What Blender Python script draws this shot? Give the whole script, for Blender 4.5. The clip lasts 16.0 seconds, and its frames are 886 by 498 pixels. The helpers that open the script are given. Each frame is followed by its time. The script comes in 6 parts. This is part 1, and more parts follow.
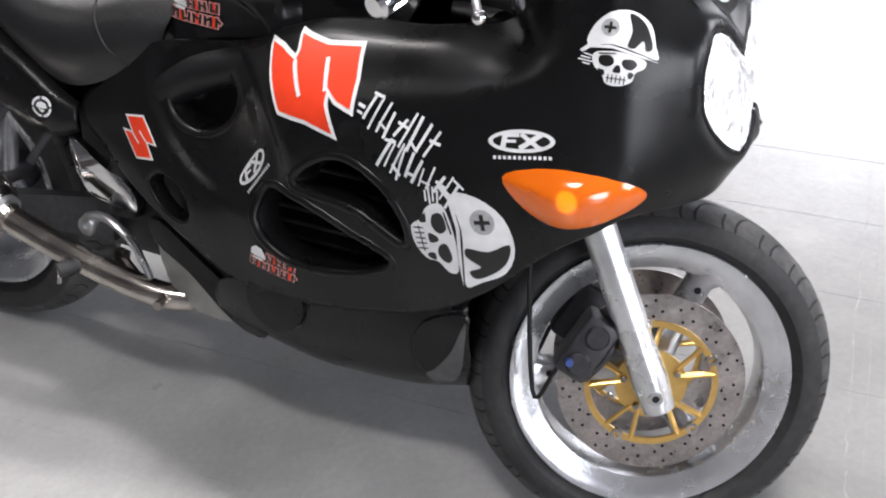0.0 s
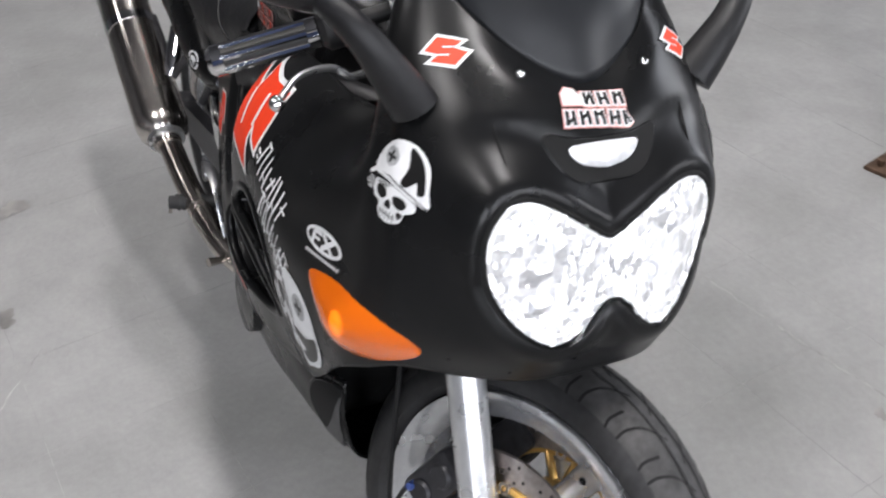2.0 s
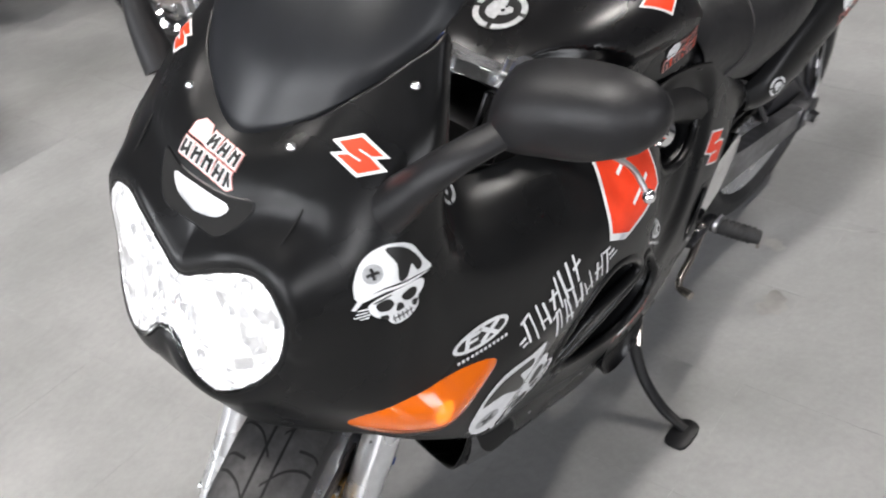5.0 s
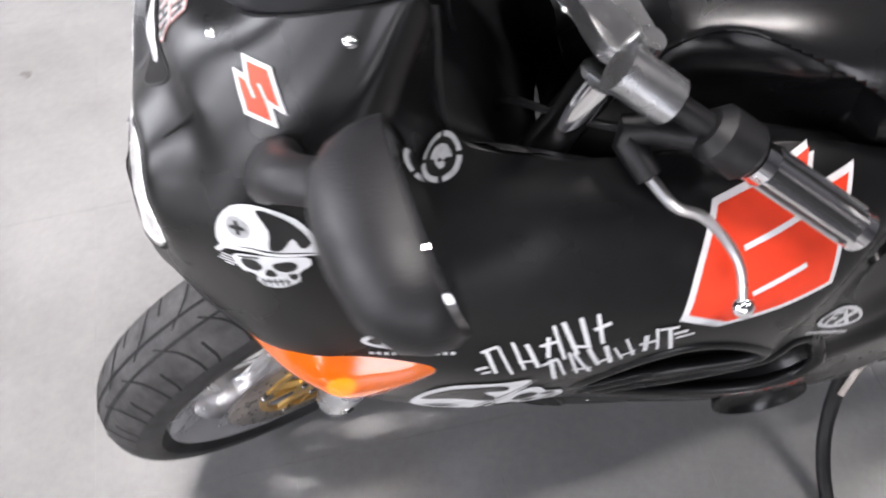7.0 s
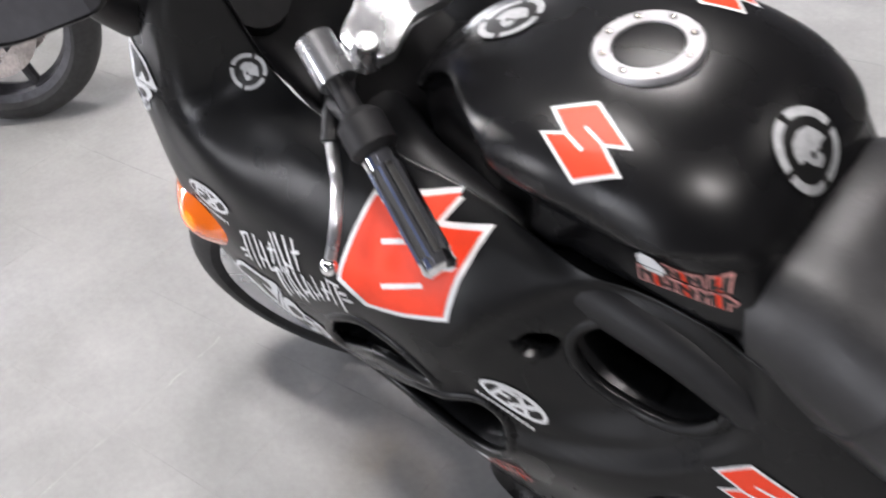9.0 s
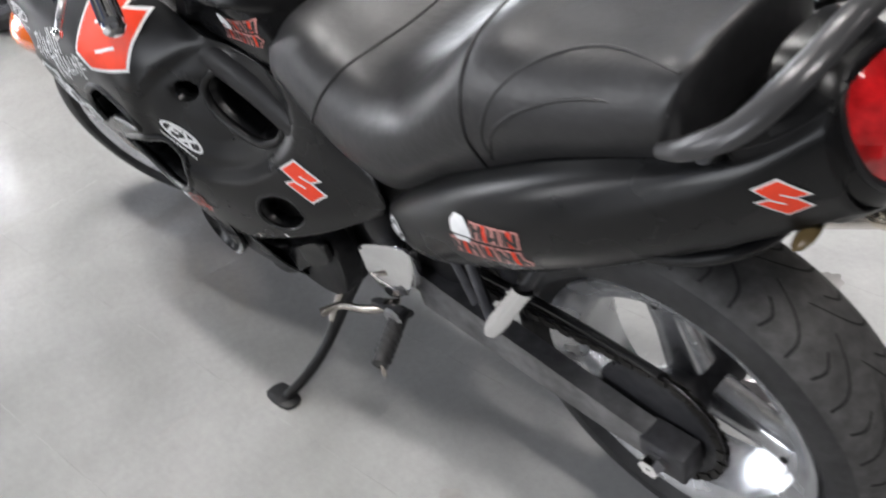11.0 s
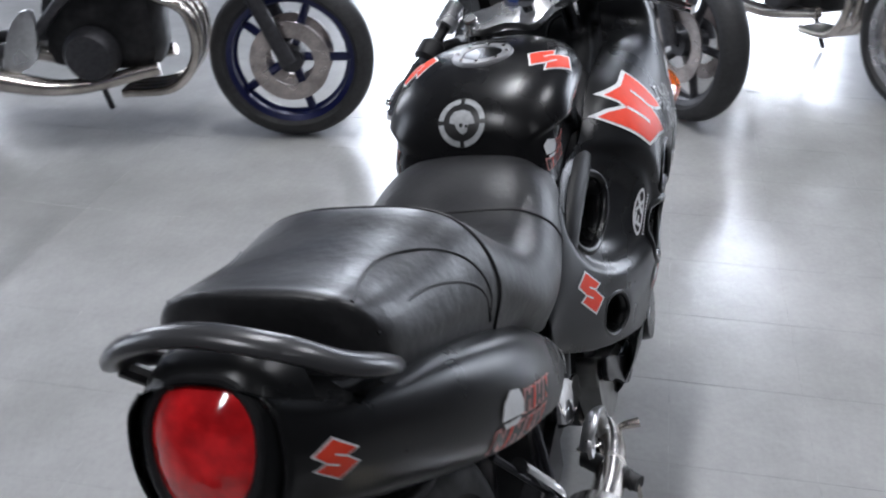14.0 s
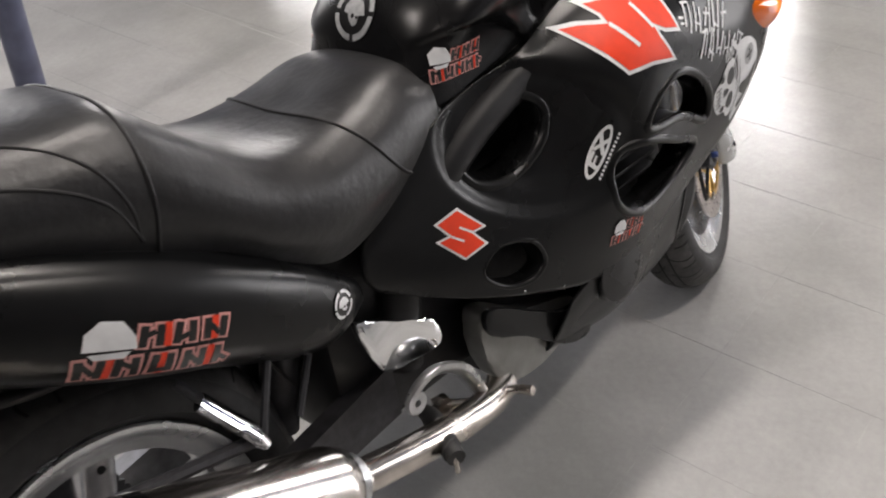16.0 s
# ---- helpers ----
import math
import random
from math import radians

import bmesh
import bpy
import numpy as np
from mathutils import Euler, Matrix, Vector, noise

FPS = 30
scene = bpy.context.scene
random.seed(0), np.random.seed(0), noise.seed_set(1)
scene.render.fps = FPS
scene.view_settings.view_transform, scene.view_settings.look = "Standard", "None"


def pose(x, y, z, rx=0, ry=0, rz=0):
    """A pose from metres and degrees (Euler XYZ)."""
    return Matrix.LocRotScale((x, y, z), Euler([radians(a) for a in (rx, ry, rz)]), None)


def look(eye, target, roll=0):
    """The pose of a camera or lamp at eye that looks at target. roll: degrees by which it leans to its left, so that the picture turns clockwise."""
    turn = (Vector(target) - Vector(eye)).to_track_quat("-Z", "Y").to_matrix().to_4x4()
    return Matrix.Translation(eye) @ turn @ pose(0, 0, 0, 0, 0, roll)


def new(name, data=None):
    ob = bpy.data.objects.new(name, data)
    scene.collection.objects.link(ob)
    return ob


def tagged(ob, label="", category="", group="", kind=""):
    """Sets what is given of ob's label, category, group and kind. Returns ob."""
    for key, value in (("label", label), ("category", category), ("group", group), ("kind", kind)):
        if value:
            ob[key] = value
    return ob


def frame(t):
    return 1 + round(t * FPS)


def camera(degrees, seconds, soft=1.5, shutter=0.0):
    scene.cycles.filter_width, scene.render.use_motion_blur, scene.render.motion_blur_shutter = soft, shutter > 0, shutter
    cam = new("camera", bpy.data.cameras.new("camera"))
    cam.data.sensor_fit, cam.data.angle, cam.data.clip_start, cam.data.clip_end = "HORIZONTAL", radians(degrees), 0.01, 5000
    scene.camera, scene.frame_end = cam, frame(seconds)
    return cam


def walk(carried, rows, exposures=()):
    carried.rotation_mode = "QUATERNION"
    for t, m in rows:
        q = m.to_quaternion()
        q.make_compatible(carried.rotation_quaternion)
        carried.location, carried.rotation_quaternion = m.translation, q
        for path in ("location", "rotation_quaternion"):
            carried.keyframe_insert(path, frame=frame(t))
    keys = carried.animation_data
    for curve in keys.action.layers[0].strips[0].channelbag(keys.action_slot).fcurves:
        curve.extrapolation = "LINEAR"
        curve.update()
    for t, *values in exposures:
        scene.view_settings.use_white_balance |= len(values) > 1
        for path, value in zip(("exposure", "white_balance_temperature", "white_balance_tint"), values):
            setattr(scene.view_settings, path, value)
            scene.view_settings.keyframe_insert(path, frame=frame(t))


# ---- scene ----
# camera path
PATH = [
    (0, pose(1.7612, -1.2072, 1.4412, 54.593, 2.009, 26.322)),
    (0.5, pose(1.8772, -0.9845, 1.4548, 51.439, 3.941, 33.559)),
    (1, pose(2.1204, -0.8288, 1.4634, 52.405, 3.260, 46.554)),
    (1.5, pose(2.2776, -0.6255, 1.4759, 54.233, 4.400, 56.976)),
    (2, pose(2.2939, -0.3698, 1.4918, 53.500, 3.929, 64.514)),
    (2.5, pose(2.4148, -0.0826, 1.4996, 54.571, 5.422, 77.697)),
    (3, pose(2.4628, 0.1613, 1.5230, 54.888, 5.753, 88.111)),
    (3.5, pose(2.3435, 0.4020, 1.5204, 58.556, 4.491, 98.610)),
    (4, pose(2.2535, 0.6669, 1.5172, 59.817, 8.871, 110.478)),
    (4.5, pose(2.1721, 0.9074, 1.5063, 56.186, 8.126, 120.951)),
    (5, pose(1.9610, 0.9966, 1.4723, 53.688, 5.923, 131.313)),
    (5.2, pose(1.8776, 1.0418, 1.4786, 52.912, 7.994, 135.895)),
    (7.3, pose(1.0774, 0.8783, 1.4663, 37.409, 6.513, -174.875)),
    (7.5, pose(0.9122, 0.9384, 1.3857, 47.062, 10.830, -163.835)),
    (8, pose(0.7826, 0.8627, 1.3709, 49.277, 8.096, -152.724)),
    (8.5, pose(0.5945, 0.8269, 1.3920, 48.726, 8.112, -147.397)),
    (9, pose(0.3268, 0.9017, 1.4024, 51.171, 7.052, -138.378)),
    (9.5, pose(0.1093, 0.9656, 1.4153, 52.059, 7.040, -139.178)),
    (10, pose(-0.0835, 1.0915, 1.4474, 50.077, 6.794, -145.476)),
    (10.2, pose(-0.1994, 1.1166, 1.4421, 52.189, 7.118, -143.911)),
    (12.3, pose(-0.9367, 0.5300, 1.3030, 51.317, 1.011, -110.326)),
    (12.5, pose(-0.9559, 0.4765, 1.3353, 52.874, 1.353, -105.138)),
    (13, pose(-0.8928, 0.2838, 1.4112, 54.470, -0.715, -95.529)),
    (13.5, pose(-0.8592, 0.0099, 1.4377, 59.581, 3.246, -85.521)),
    (14, look((-0.872, -0.252, 1.476), (0.812, 0.244, 0.526), 0.0)),
    (14.5, look((-0.671, -0.449, 1.463), (0.907, 0.243, 0.446), -1.7)),
    (15, look((-0.558, -0.625, 1.445), (0.86, 0.296, 0.376), -4.8)),
    (15.5, look((-0.484, -0.82, 1.485), (0.818, 0.17, 0.334), -0.9)),
    (16, look((-0.289, -0.875, 1.455), (0.878, 0.234, 0.269), -2.2)),
]
cam = camera(47.45, 16.0, 2.0, 0.4)
EXPO = [(0, 0.5, 6450, 14), (1.5, 0.3, 6400, 14), (2.5, -0.02, 6450, 12), (3.2, -0.2, 6480, 11), (3.7, -0.05, 6500, 11), (5, 0.45, 6600, 12), (7.5, 0.66, 6500, 17), (10, 0.64, 6500, 13), (12.5, 0.48, 6400, 11), (13, -0.1, 6250, 12), (13.5, -0.05, 5900, 13), (14.5, 0.05, 6150, 12), (15.5, 0.05, 6700, 14), (16, 0.2, 6950, 15)]
DOOR_W, SIDE_W, STRIP_W = 290, 225, 105
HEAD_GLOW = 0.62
CAN_END = (-0.190, -0.239, 0.600)
walk(cam, PATH, EXPO)

# ---------------------------------------------------------------- world and light
world = bpy.data.worlds.new("world")
scene.world = world
world.use_nodes = True
wn = world.node_tree.nodes
sky = wn.new("ShaderNodeTexSky")
sky.sky_type, sky.sun_disc = "NISHITA", False
sky.sun_elevation, sky.sun_rotation = radians(38), radians(60)
world.node_tree.links.new(sky.outputs[0], wn["Background"].inputs[0])
wn["Background"].inputs[1].default_value = 0.12


def area_lamp(name, eye, target, sx, sy, watts, colour=(1, 1, 1)):
    data = bpy.data.lights.new(name, "AREA")
    data.shape, data.size, data.size_y, data.energy, data.color = "RECTANGLE", sx, sy, watts, colour
    ob = new(name, data)
    ob.matrix_world = look(eye, target)
    return ob


# daylight through the big door ahead and the side door, and the strip lamps under the ceiling
for y_, w_, k_ in ((-0.7, 0.9, 0.55), (0.8, 0.5, 0.25), (3.0, 0.9, 0.5), (-4.9, 2.2, 0.8)):
    area_lamp("door_light", (8.9, y_, 2.1), (0.5, y_ * 0.3, 0.3), w_, 3.6, DOOR_W * k_, (0.93, 0.96, 1.0))
area_lamp("side_door_light", (1.5, 7.9, 2.2), (1.2, 0, 0.4), 2.4, 3.4, SIDE_W * 0.62, (0.95, 0.97, 1.0))
area_lamp("side_window_light", (7.0, 7.9, 2.2), (1.0, 0, 0.4), 1.4, 3.4, SIDE_W * 0.7, (0.97, 0.98, 1.0))
STRIPS = [(2.1, -1.9), (2.2, 0.7), (-2.4, -2.6), (-2.4, 1.2)]
for k_, (sx_, sy_) in enumerate(STRIPS):
    area_lamp("strip_light", (sx_, sy_, 4.84), (sx_, sy_ + 0.001, 0), 1.6, 0.3, STRIP_W * (0.75, 1.15, 0.10, 1.0)[k_], (1.0, 0.98, 0.95))


# ---------------------------------------------------------------- materials
def mat(name, base=(0.5, 0.5, 0.5), rough=0.5, metal=0.0, coat=0.0, noise_size=0.0, vary=0.0, bump=0.0, bump_size=200.0, rough_vary=0.0, stain=0.0, stain_size=6.0, spec=0.5):
    m = bpy.data.materials.new(name)
    m.use_nodes = True
    nt = m.node_tree
    b = nt.nodes["Principled BSDF"]
    b.inputs["Base Color"].default_value = (*base, 1)
    b.inputs["Roughness"].default_value = rough
    b.inputs["Metallic"].default_value = metal
    b.inputs["Coat Weight"].default_value = coat
    b.inputs["Coat Roughness"].default_value = 0.08
    b.inputs["Specular IOR Level"].default_value = spec
    co = nt.nodes.new("ShaderNodeTexCoord")

    def tex(scale, detail=4.0):
        n = nt.nodes.new("ShaderNodeTexNoise")
        n.inputs["Scale"].default_value, n.inputs["Detail"].default_value = scale, detail
        nt.links.new(co.outputs["Object"], n.inputs["Vector"])
        return n
    if vary:
        n1, n2 = tex(noise_size or 30), tex(stain_size)
        ramp = nt.nodes.new("ShaderNodeMapRange")
        ramp.inputs["From Min"].default_value, ramp.inputs["From Max"].default_value = 0.3, 0.7
        ramp.inputs["To Min"].default_value, ramp.inputs["To Max"].default_value = 1 - vary, 1 + vary
        nt.links.new(n1.outputs["Fac"], ramp.inputs["Value"])
        r2 = nt.nodes.new("ShaderNodeMapRange")
        r2.inputs["From Min"].default_value, r2.inputs["From Max"].default_value = 0.35, 0.65
        r2.inputs["To Min"].default_value, r2.inputs["To Max"].default_value = 1 - stain, 1 + stain
        nt.links.new(n2.outputs["Fac"], r2.inputs["Value"])
        mul = nt.nodes.new("ShaderNodeMath")
        mul.operation = "MULTIPLY"
        nt.links.new(ramp.outputs[0], mul.inputs[0])
        nt.links.new(r2.outputs[0], mul.inputs[1])
        sc = nt.nodes.new("ShaderNodeVectorMath")
        sc.operation = "SCALE"
        sc.inputs[0].default_value = base
        nt.links.new(mul.outputs[0], sc.inputs["Scale"])
        nt.links.new(sc.outputs[0], b.inputs["Base Color"])
    if rough_vary:
        n3 = tex(stain_size * 1.7)
        r3 = nt.nodes.new("ShaderNodeMapRange")
        r3.inputs["From Min"].default_value, r3.inputs["From Max"].default_value = 0.3, 0.7
        r3.inputs["To Min"].default_value, r3.inputs["To Max"].default_value = max(rough - rough_vary, 0.02), rough + rough_vary
        nt.links.new(n3.outputs["Fac"], r3.inputs["Value"])
        nt.links.new(r3.outputs[0], b.inputs["Roughness"])
    if bump:
        n4 = tex(bump_size, 6)
        bp = nt.nodes.new("ShaderNodeBump")
        bp.inputs["Strength"].default_value, bp.inputs["Distance"].default_value = bump, 0.002
        nt.links.new(n4.outputs["Fac"], bp.inputs["Height"])
        nt.links.new(bp.outputs[0], b.inputs["Normal"])
    return m


def lens(name, colour, rough=0.08, glow=0.0, transmit=0.5, fine=0.0):
    m = mat(name, colour, rough)
    b = m.node_tree.nodes["Principled BSDF"]
    b.inputs["Transmission Weight"].default_value = transmit
    b.inputs["Coat Weight"].default_value = 0.6
    if glow:
        b.inputs["Emission Color"].default_value = (*colour, 1)
        b.inputs["Emission Strength"].default_value = glow
    return m


M_BODY = mat("satin_black_paint", (0.006, 0.0062, 0.0066), 0.29, 0, 0.0, 60, 0.12, 0.05, 350, 0.05, 0.1, 5, 0.27)
M_TANK = mat("black_tank_paint", (0.006, 0.006, 0.0066), 0.27, 0, 0.0, 60, 0.1, 0.02, 300, 0.05, 0.1, 5, 0.32)
M_SCREEN = mat("smoked_black_screen", (0.009, 0.010, 0.012), 0.38, 0, 0.0, 40, 0.1, 0.02, 300, 0.04, 0.1, 5, 0.4)
M_DARK = mat("matt_black_plastic", (0.009, 0.009, 0.010), 0.45, 0, 0, 80, 0.2, 0.2, 400, 0.08, 0.2, 8, 0.36)
M_INSIDE = mat("dark_engine_metal", (0.014, 0.014, 0.015), 0.5, 0.4, 0, 40, 0.4, 0.3, 150, 0.1, 0.3, 12)
M_SEAT = mat("black_vinyl", (0.014, 0.014, 0.015), 0.40, 0, 0, 90, 0.15, 0.45, 70, 0.06, 0.12, 9)
M_SEAM = mat("seat_piping", (0.006, 0.006, 0.007), 0.5)
M_RUBBER = mat("tyre_rubber", (0.022, 0.022, 0.023), 0.62, 0, 0, 70, 0.25, 0.2, 300, 0.08, 0.25, 10)
M_TREAD = mat("worn_tread", (0.05, 0.049, 0.049), 0.6, 0, 0, 60, 0.3, 0.3, 200, 0.08, 0.35, 14)
M_GROOVE = mat("tread_groove_shade", (0.008, 0.008, 0.008), 0.8)
M_RIM = mat("silver_wheel_paint", (0.62, 0.63, 0.65), 0.25, 0.75, 0.2, 50, 0.08, 0.02, 200, 0.05, 0.12, 10)
M_ALU = mat("brushed_aluminium", (0.55, 0.56, 0.57), 0.3, 0.9, 0, 60, 0.1, 0.05, 250, 0.08, 0.15, 9)
M_CAPRING = mat("matt_filler_ring", (0.36, 0.36, 0.37), 0.45, 0.6, 0, 60, 0.1, 0.05, 250, 0.06, 0.12, 9)
M_FORK = mat("fork_leg_silver", (0.66, 0.67, 0.68), 0.28, 0.7, 0.2, 60, 0.06, 0.02, 250, 0.05, 0.1, 9)
M_CHROME = mat("chrome", (0.86, 0.86, 0.87), 0.06, 1.0, 0, 0, 0, 0, 200, 0.03)
M_STEEL = mat("warm_stained_steel", (0.5, 0.46, 0.42), 0.22, 1.0, 0, 20, 0.2, 0.02, 200, 0.06, 0.25, 8)
M_DISC = mat("brake_disc_steel", (0.42, 0.38, 0.36), 0.32, 1.0, 0, 120, 0.15, 0.05, 400, 0.08, 0.25, 18)
M_GOLD = mat("gold_anodised", (0.78, 0.50, 0.16), 0.28, 0.85, 0, 60, 0.08, 0.02, 200)
M_CALIPER = mat("dark_grey_caliper", (0.05, 0.05, 0.055), 0.45, 0.5, 0, 60, 0.25, 0.1, 200)
# Shade of holes put into flat black; also the black gasket and panel joints.
M_HOLE = mat("hole_shade_and_gasket_black", (0.003, 0.003, 0.003), 0.9)
M_WHITE = mat("white_decal", (0.80, 0.81, 0.82), 0.5, 0, 0, 60, 0.05, 0, 200, 0, 0.05, 20)
M_GREYDECAL = mat("grey_decal", (0.42, 0.43, 0.44), 0.35, 0, 0, 120, 0.15, 0, 200, 0, 0.1, 30)
M_RED = mat("orange_red_decal", (0.85, 0.050, 0.010), 0.5, 0, 0.0, 60, 0.05, 0, 200, 0, 0.04, 20)
M_BLACKDECAL = mat("black_decal", (0.008, 0.008, 0.008), 0.35)
M_AMBER = lens("amber_lens", (0.90, 0.17, 0.006), 0.12, 0.08, 0.3)
M_TAIL = mat("red_lens", (0.46, 0.010, 0.012), 0.10, 0, 0.6, 45, 0.35, 0.15, 60, 0.03, 0.35, 22)
M_LENS = lens("headlight_glass", (1, 1, 1), 0.02, 0.0, 1.0)
M_LENS.node_tree.nodes["Principled BSDF"].inputs["IOR"].default_value = 1.2
M_BULB = mat("lit_amber_bulb", (1, 0.5, 0.1), 0.4)
_b = M_BULB.node_tree.nodes["Principled BSDF"]
_b.inputs["Emission Color"].default_value, _b.inputs["Emission Strength"].default_value = (1.0, 0.55, 0.08, 1), 3.0
M_DUCT = mat("lit_duct_wall_grey", (0.07, 0.07, 0.072), 0.5, 0, 0, 60, 0.2, 0.2, 300, 0.05, 0.2, 9)
M_GRIP = mat("black_grip_rubber", (0.012, 0.012, 0.012), 0.45)
M_MIRROR = mat("mirror_glass", (0.9, 0.9, 0.9), 0.01, 1.0)
M_DIAL = mat("dial_face", (0.012, 0.012, 0.013), 0.5, 0, 0.0, 60, 0.2, 0, 200, 0, 0.2, 9, 0.25)
M_BLUE = mat("blue_key_fob", (0.05, 0.09, 0.3), 0.35)
M_BANNER = mat("charcoal_mat", (0.032, 0.027, 0.026), 0.6, 0, 0, 40, 0.2, 0.1, 100, 0, 0.2, 3)
M_BANNERTXT = mat("banner_grey_print", (0.32, 0.31, 0.31), 0.6)
M_POST = mat("blue_grey_post_paint", (0.10, 0.11, 0.17), 0.4, 0.2, 0, 20, 0.15, 0.05, 60, 0.1, 0.2, 4)
M_RUST = mat("rusty_plate", (0.12, 0.075, 0.05), 0.6, 0.4, 0, 30, 0.3, 0.2, 80, 0, 0.3, 6)
M_WALL = mat("painted_wall", (0.16, 0.16, 0.17), 0.7, 0, 0, 5, 0.08, 0.2, 40, 0, 0.12, 0.8)
M_BLUEWALL = mat("blue_wall_paint", (0.05, 0.075, 0.16), 0.6, 0, 0, 5, 0.08, 0.2, 40, 0, 0.12, 0.8)
M_CEIL = mat("dark_ceiling", (0.07, 0.07, 0.075), 0.8, 0, 0, 5, 0.08, 0.1, 40, 0, 0.1, 0.7)
M_BLUERIM = mat("blue_wheel_paint", (0.006, 0.010, 0.065), 0.3, 0.3, 0.2)
M_REDPAINT = mat("red_tank_paint", (0.45, 0.015, 0.012), 0.2, 0, 0.5)
M_CAN = mat("polished_exhaust_can", (0.66, 0.62, 0.58), 0.2, 1.0, 0, 14, 0.06, 0.01, 200, 0.04, 0.1, 5)
M_BROWNMETAL = mat("tinted_end_cap", (0.66, 0.59, 0.48), 0.1, 1.0)
M_LAMPON = mat("strip_lamp_glow", (1, 1, 1), 0.5)
_b = M_LAMPON.node_tree.nodes["Principled BSDF"]
_b.inputs["Emission Color"].default_value = (1.0, 0.95, 0.87, 1)
_b.inputs["Emission Strength"].default_value = 6.0


def floor_material():
    m = mat("worn_concrete_floor", (0.36, 0.36, 0.355), 0.34)
    nt = m.node_tree
    b = nt.nodes["Principled BSDF"]
    co = nt.nodes.new("ShaderNodeNewGeometry")

    def tex(scale, detail=6.0, rough=0.6):
        n = nt.nodes.new("ShaderNodeTexNoise")
        n.inputs["Scale"].default_value, n.inputs["Detail"].default_value, n.inputs["Roughness"].default_value = scale, detail, rough
        nt.links.new(co.outputs["Position"], n.inputs["Vector"])
        return n.outputs["Fac"]

    def rng(sock, a, c, lo, hi):
        r = nt.nodes.new("ShaderNodeMapRange")
        for key, v in (("From Min", a), ("From Max", c), ("To Min", lo), ("To Max", hi)):
            r.inputs[key].default_value = v
        nt.links.new(sock, r.inputs["Value"])
        return r.outputs[0]

    def mul(a, c):
        k = nt.nodes.new("ShaderNodeMath")
        k.operation = "MULTIPLY"
        nt.links.new(a, k.inputs[0])
        nt.links.new(c, k.inputs[1])
        return k.outputs[0]
    big, mid, fine, spots, ripple = tex(0.7), tex(4.5), tex(60, 8, 0.7), tex(6.0, 5, 0.6), tex(13.0, 7, 0.6)
    v = mul(mul(rng(big, 0.2, 0.8, 0.78, 1.18), rng(mid, 0.15, 0.85, 0.92, 1.07)), rng(fine, 0.2, 0.8, 0.90, 1.09))
    v = mul(v, rng(tex(1.9, 7, 0.62), 0.2, 0.8, 1.16, 0.76))
    v = mul(v, rng(spots, 0.15, 0.9, 1.03, 0.93))
    sc = nt.nodes.new("ShaderNodeVectorMath")
    sc.operation = "SCALE"
    sc.inputs[0].default_value = (0.40, 0.40, 0.395)
    nt.links.new(v, sc.inputs["Scale"])
    nt.links.new(sc.outputs[0], b.inputs["Base Color"])
    nt.links.new(rng(mid, 0.1, 0.9, 0.18, 0.26), b.inputs["Roughness"])
    bp = nt.nodes.new("ShaderNodeBump")
    bp.inputs["Strength"].default_value, bp.inputs["Distance"].default_value = 0.42, 0.004
    nt.links.new(ripple, bp.inputs["Height"])
    nt.links.new(bp.outputs[0], b.inputs["Normal"])
    return m


M_FLOOR = floor_material()
M_JOINT = mat("dirty_floor_joint", (0.34, 0.338, 0.332), 0.5, 0, 0, 20, 0.3, 0, 100, 0, 0.3, 3)
M_STAIN = mat("oil_stain", (0.29, 0.28, 0.27), 0.4, 0, 0, 12, 0.3, 0, 100, 0.1, 0.3, 5)


# ---------------------------------------------------------------- mesh helpers
def part(name, bm, material, parent=None, label="", smooth=True, solid=0.0):
    me = bpy.data.meshes.new(name)
    bmesh.ops.recalc_face_normals(bm, faces=bm.faces)
    bm.to_mesh(me)
    bm.free()
    me.materials.append(material)
    if smooth:
        me.shade_smooth()
        me.set_sharp_from_angle(angle=radians(38))
    ob = new(name, me)
    if parent is not None:
        ob.parent = parent
    if label:
        ob["label"] = label
    if solid:
        md = ob.modifiers.new("thick", "SOLIDIFY")
        md.thickness, md.offset = solid, 0
    return ob


def thing(name, label, category, m=None, group=""):
    ob = new(name)
    ob.empty_display_size = 0.1
    if m is not None:
        ob.matrix_world = m
    return tagged(ob, label, category, group)


def catmull(p, n):
    """Dense points through the control points p, n steps a span."""
    p = np.array(p, float)
    q = np.vstack([2 * p[0] - p[1], p, 2 * p[-1] - p[-2]])
    out = []
    for i in range(1, len(q) - 2):
        for t in np.linspace(0, 1, n, endpoint=False):
            out.append(0.5 * (2 * q[i] + (q[i + 1] - q[i - 1]) * t + (2 * q[i - 1] - 5 * q[i] + 4 * q[i + 1] - q[i + 2]) * t * t
                              + (3 * q[i] - q[i - 1] - 3 * q[i + 1] + q[i + 2]) * t ** 3))
    out.append(p[-1])
    return np.array(out)


def net(rows, nu, nv):
    """Dense grid from a control net."""
    a = np.array([catmull(r, nv) for r in rows])
    return np.array([catmull(a[:, j], nu) for j in range(a.shape[1])]).transpose(1, 0, 2)


def grid_bm(g, bm=None):
    bm = bm or bmesh.new()
    vs = [[bm.verts.new(p) for p in row] for row in g]
    for a, b in zip(vs, vs[1:]):
        for j in range(len(a) - 1):
            bm.faces.new((a[j], a[j + 1], b[j + 1], b[j]))
    return bm


def mirrored(g):
    return np.concatenate([(g * [1, -1, 1])[:0:-1], g])


def lin(a, b, n, endpoint=True):
    return np.linspace(a, b, n, endpoint=endpoint).tolist()


def sym(rows):
    """Control rows mirrored across the middle plane."""
    return [[(x, -y, z) for x, y, z in r] for r in rows[:0:-1]] + rows


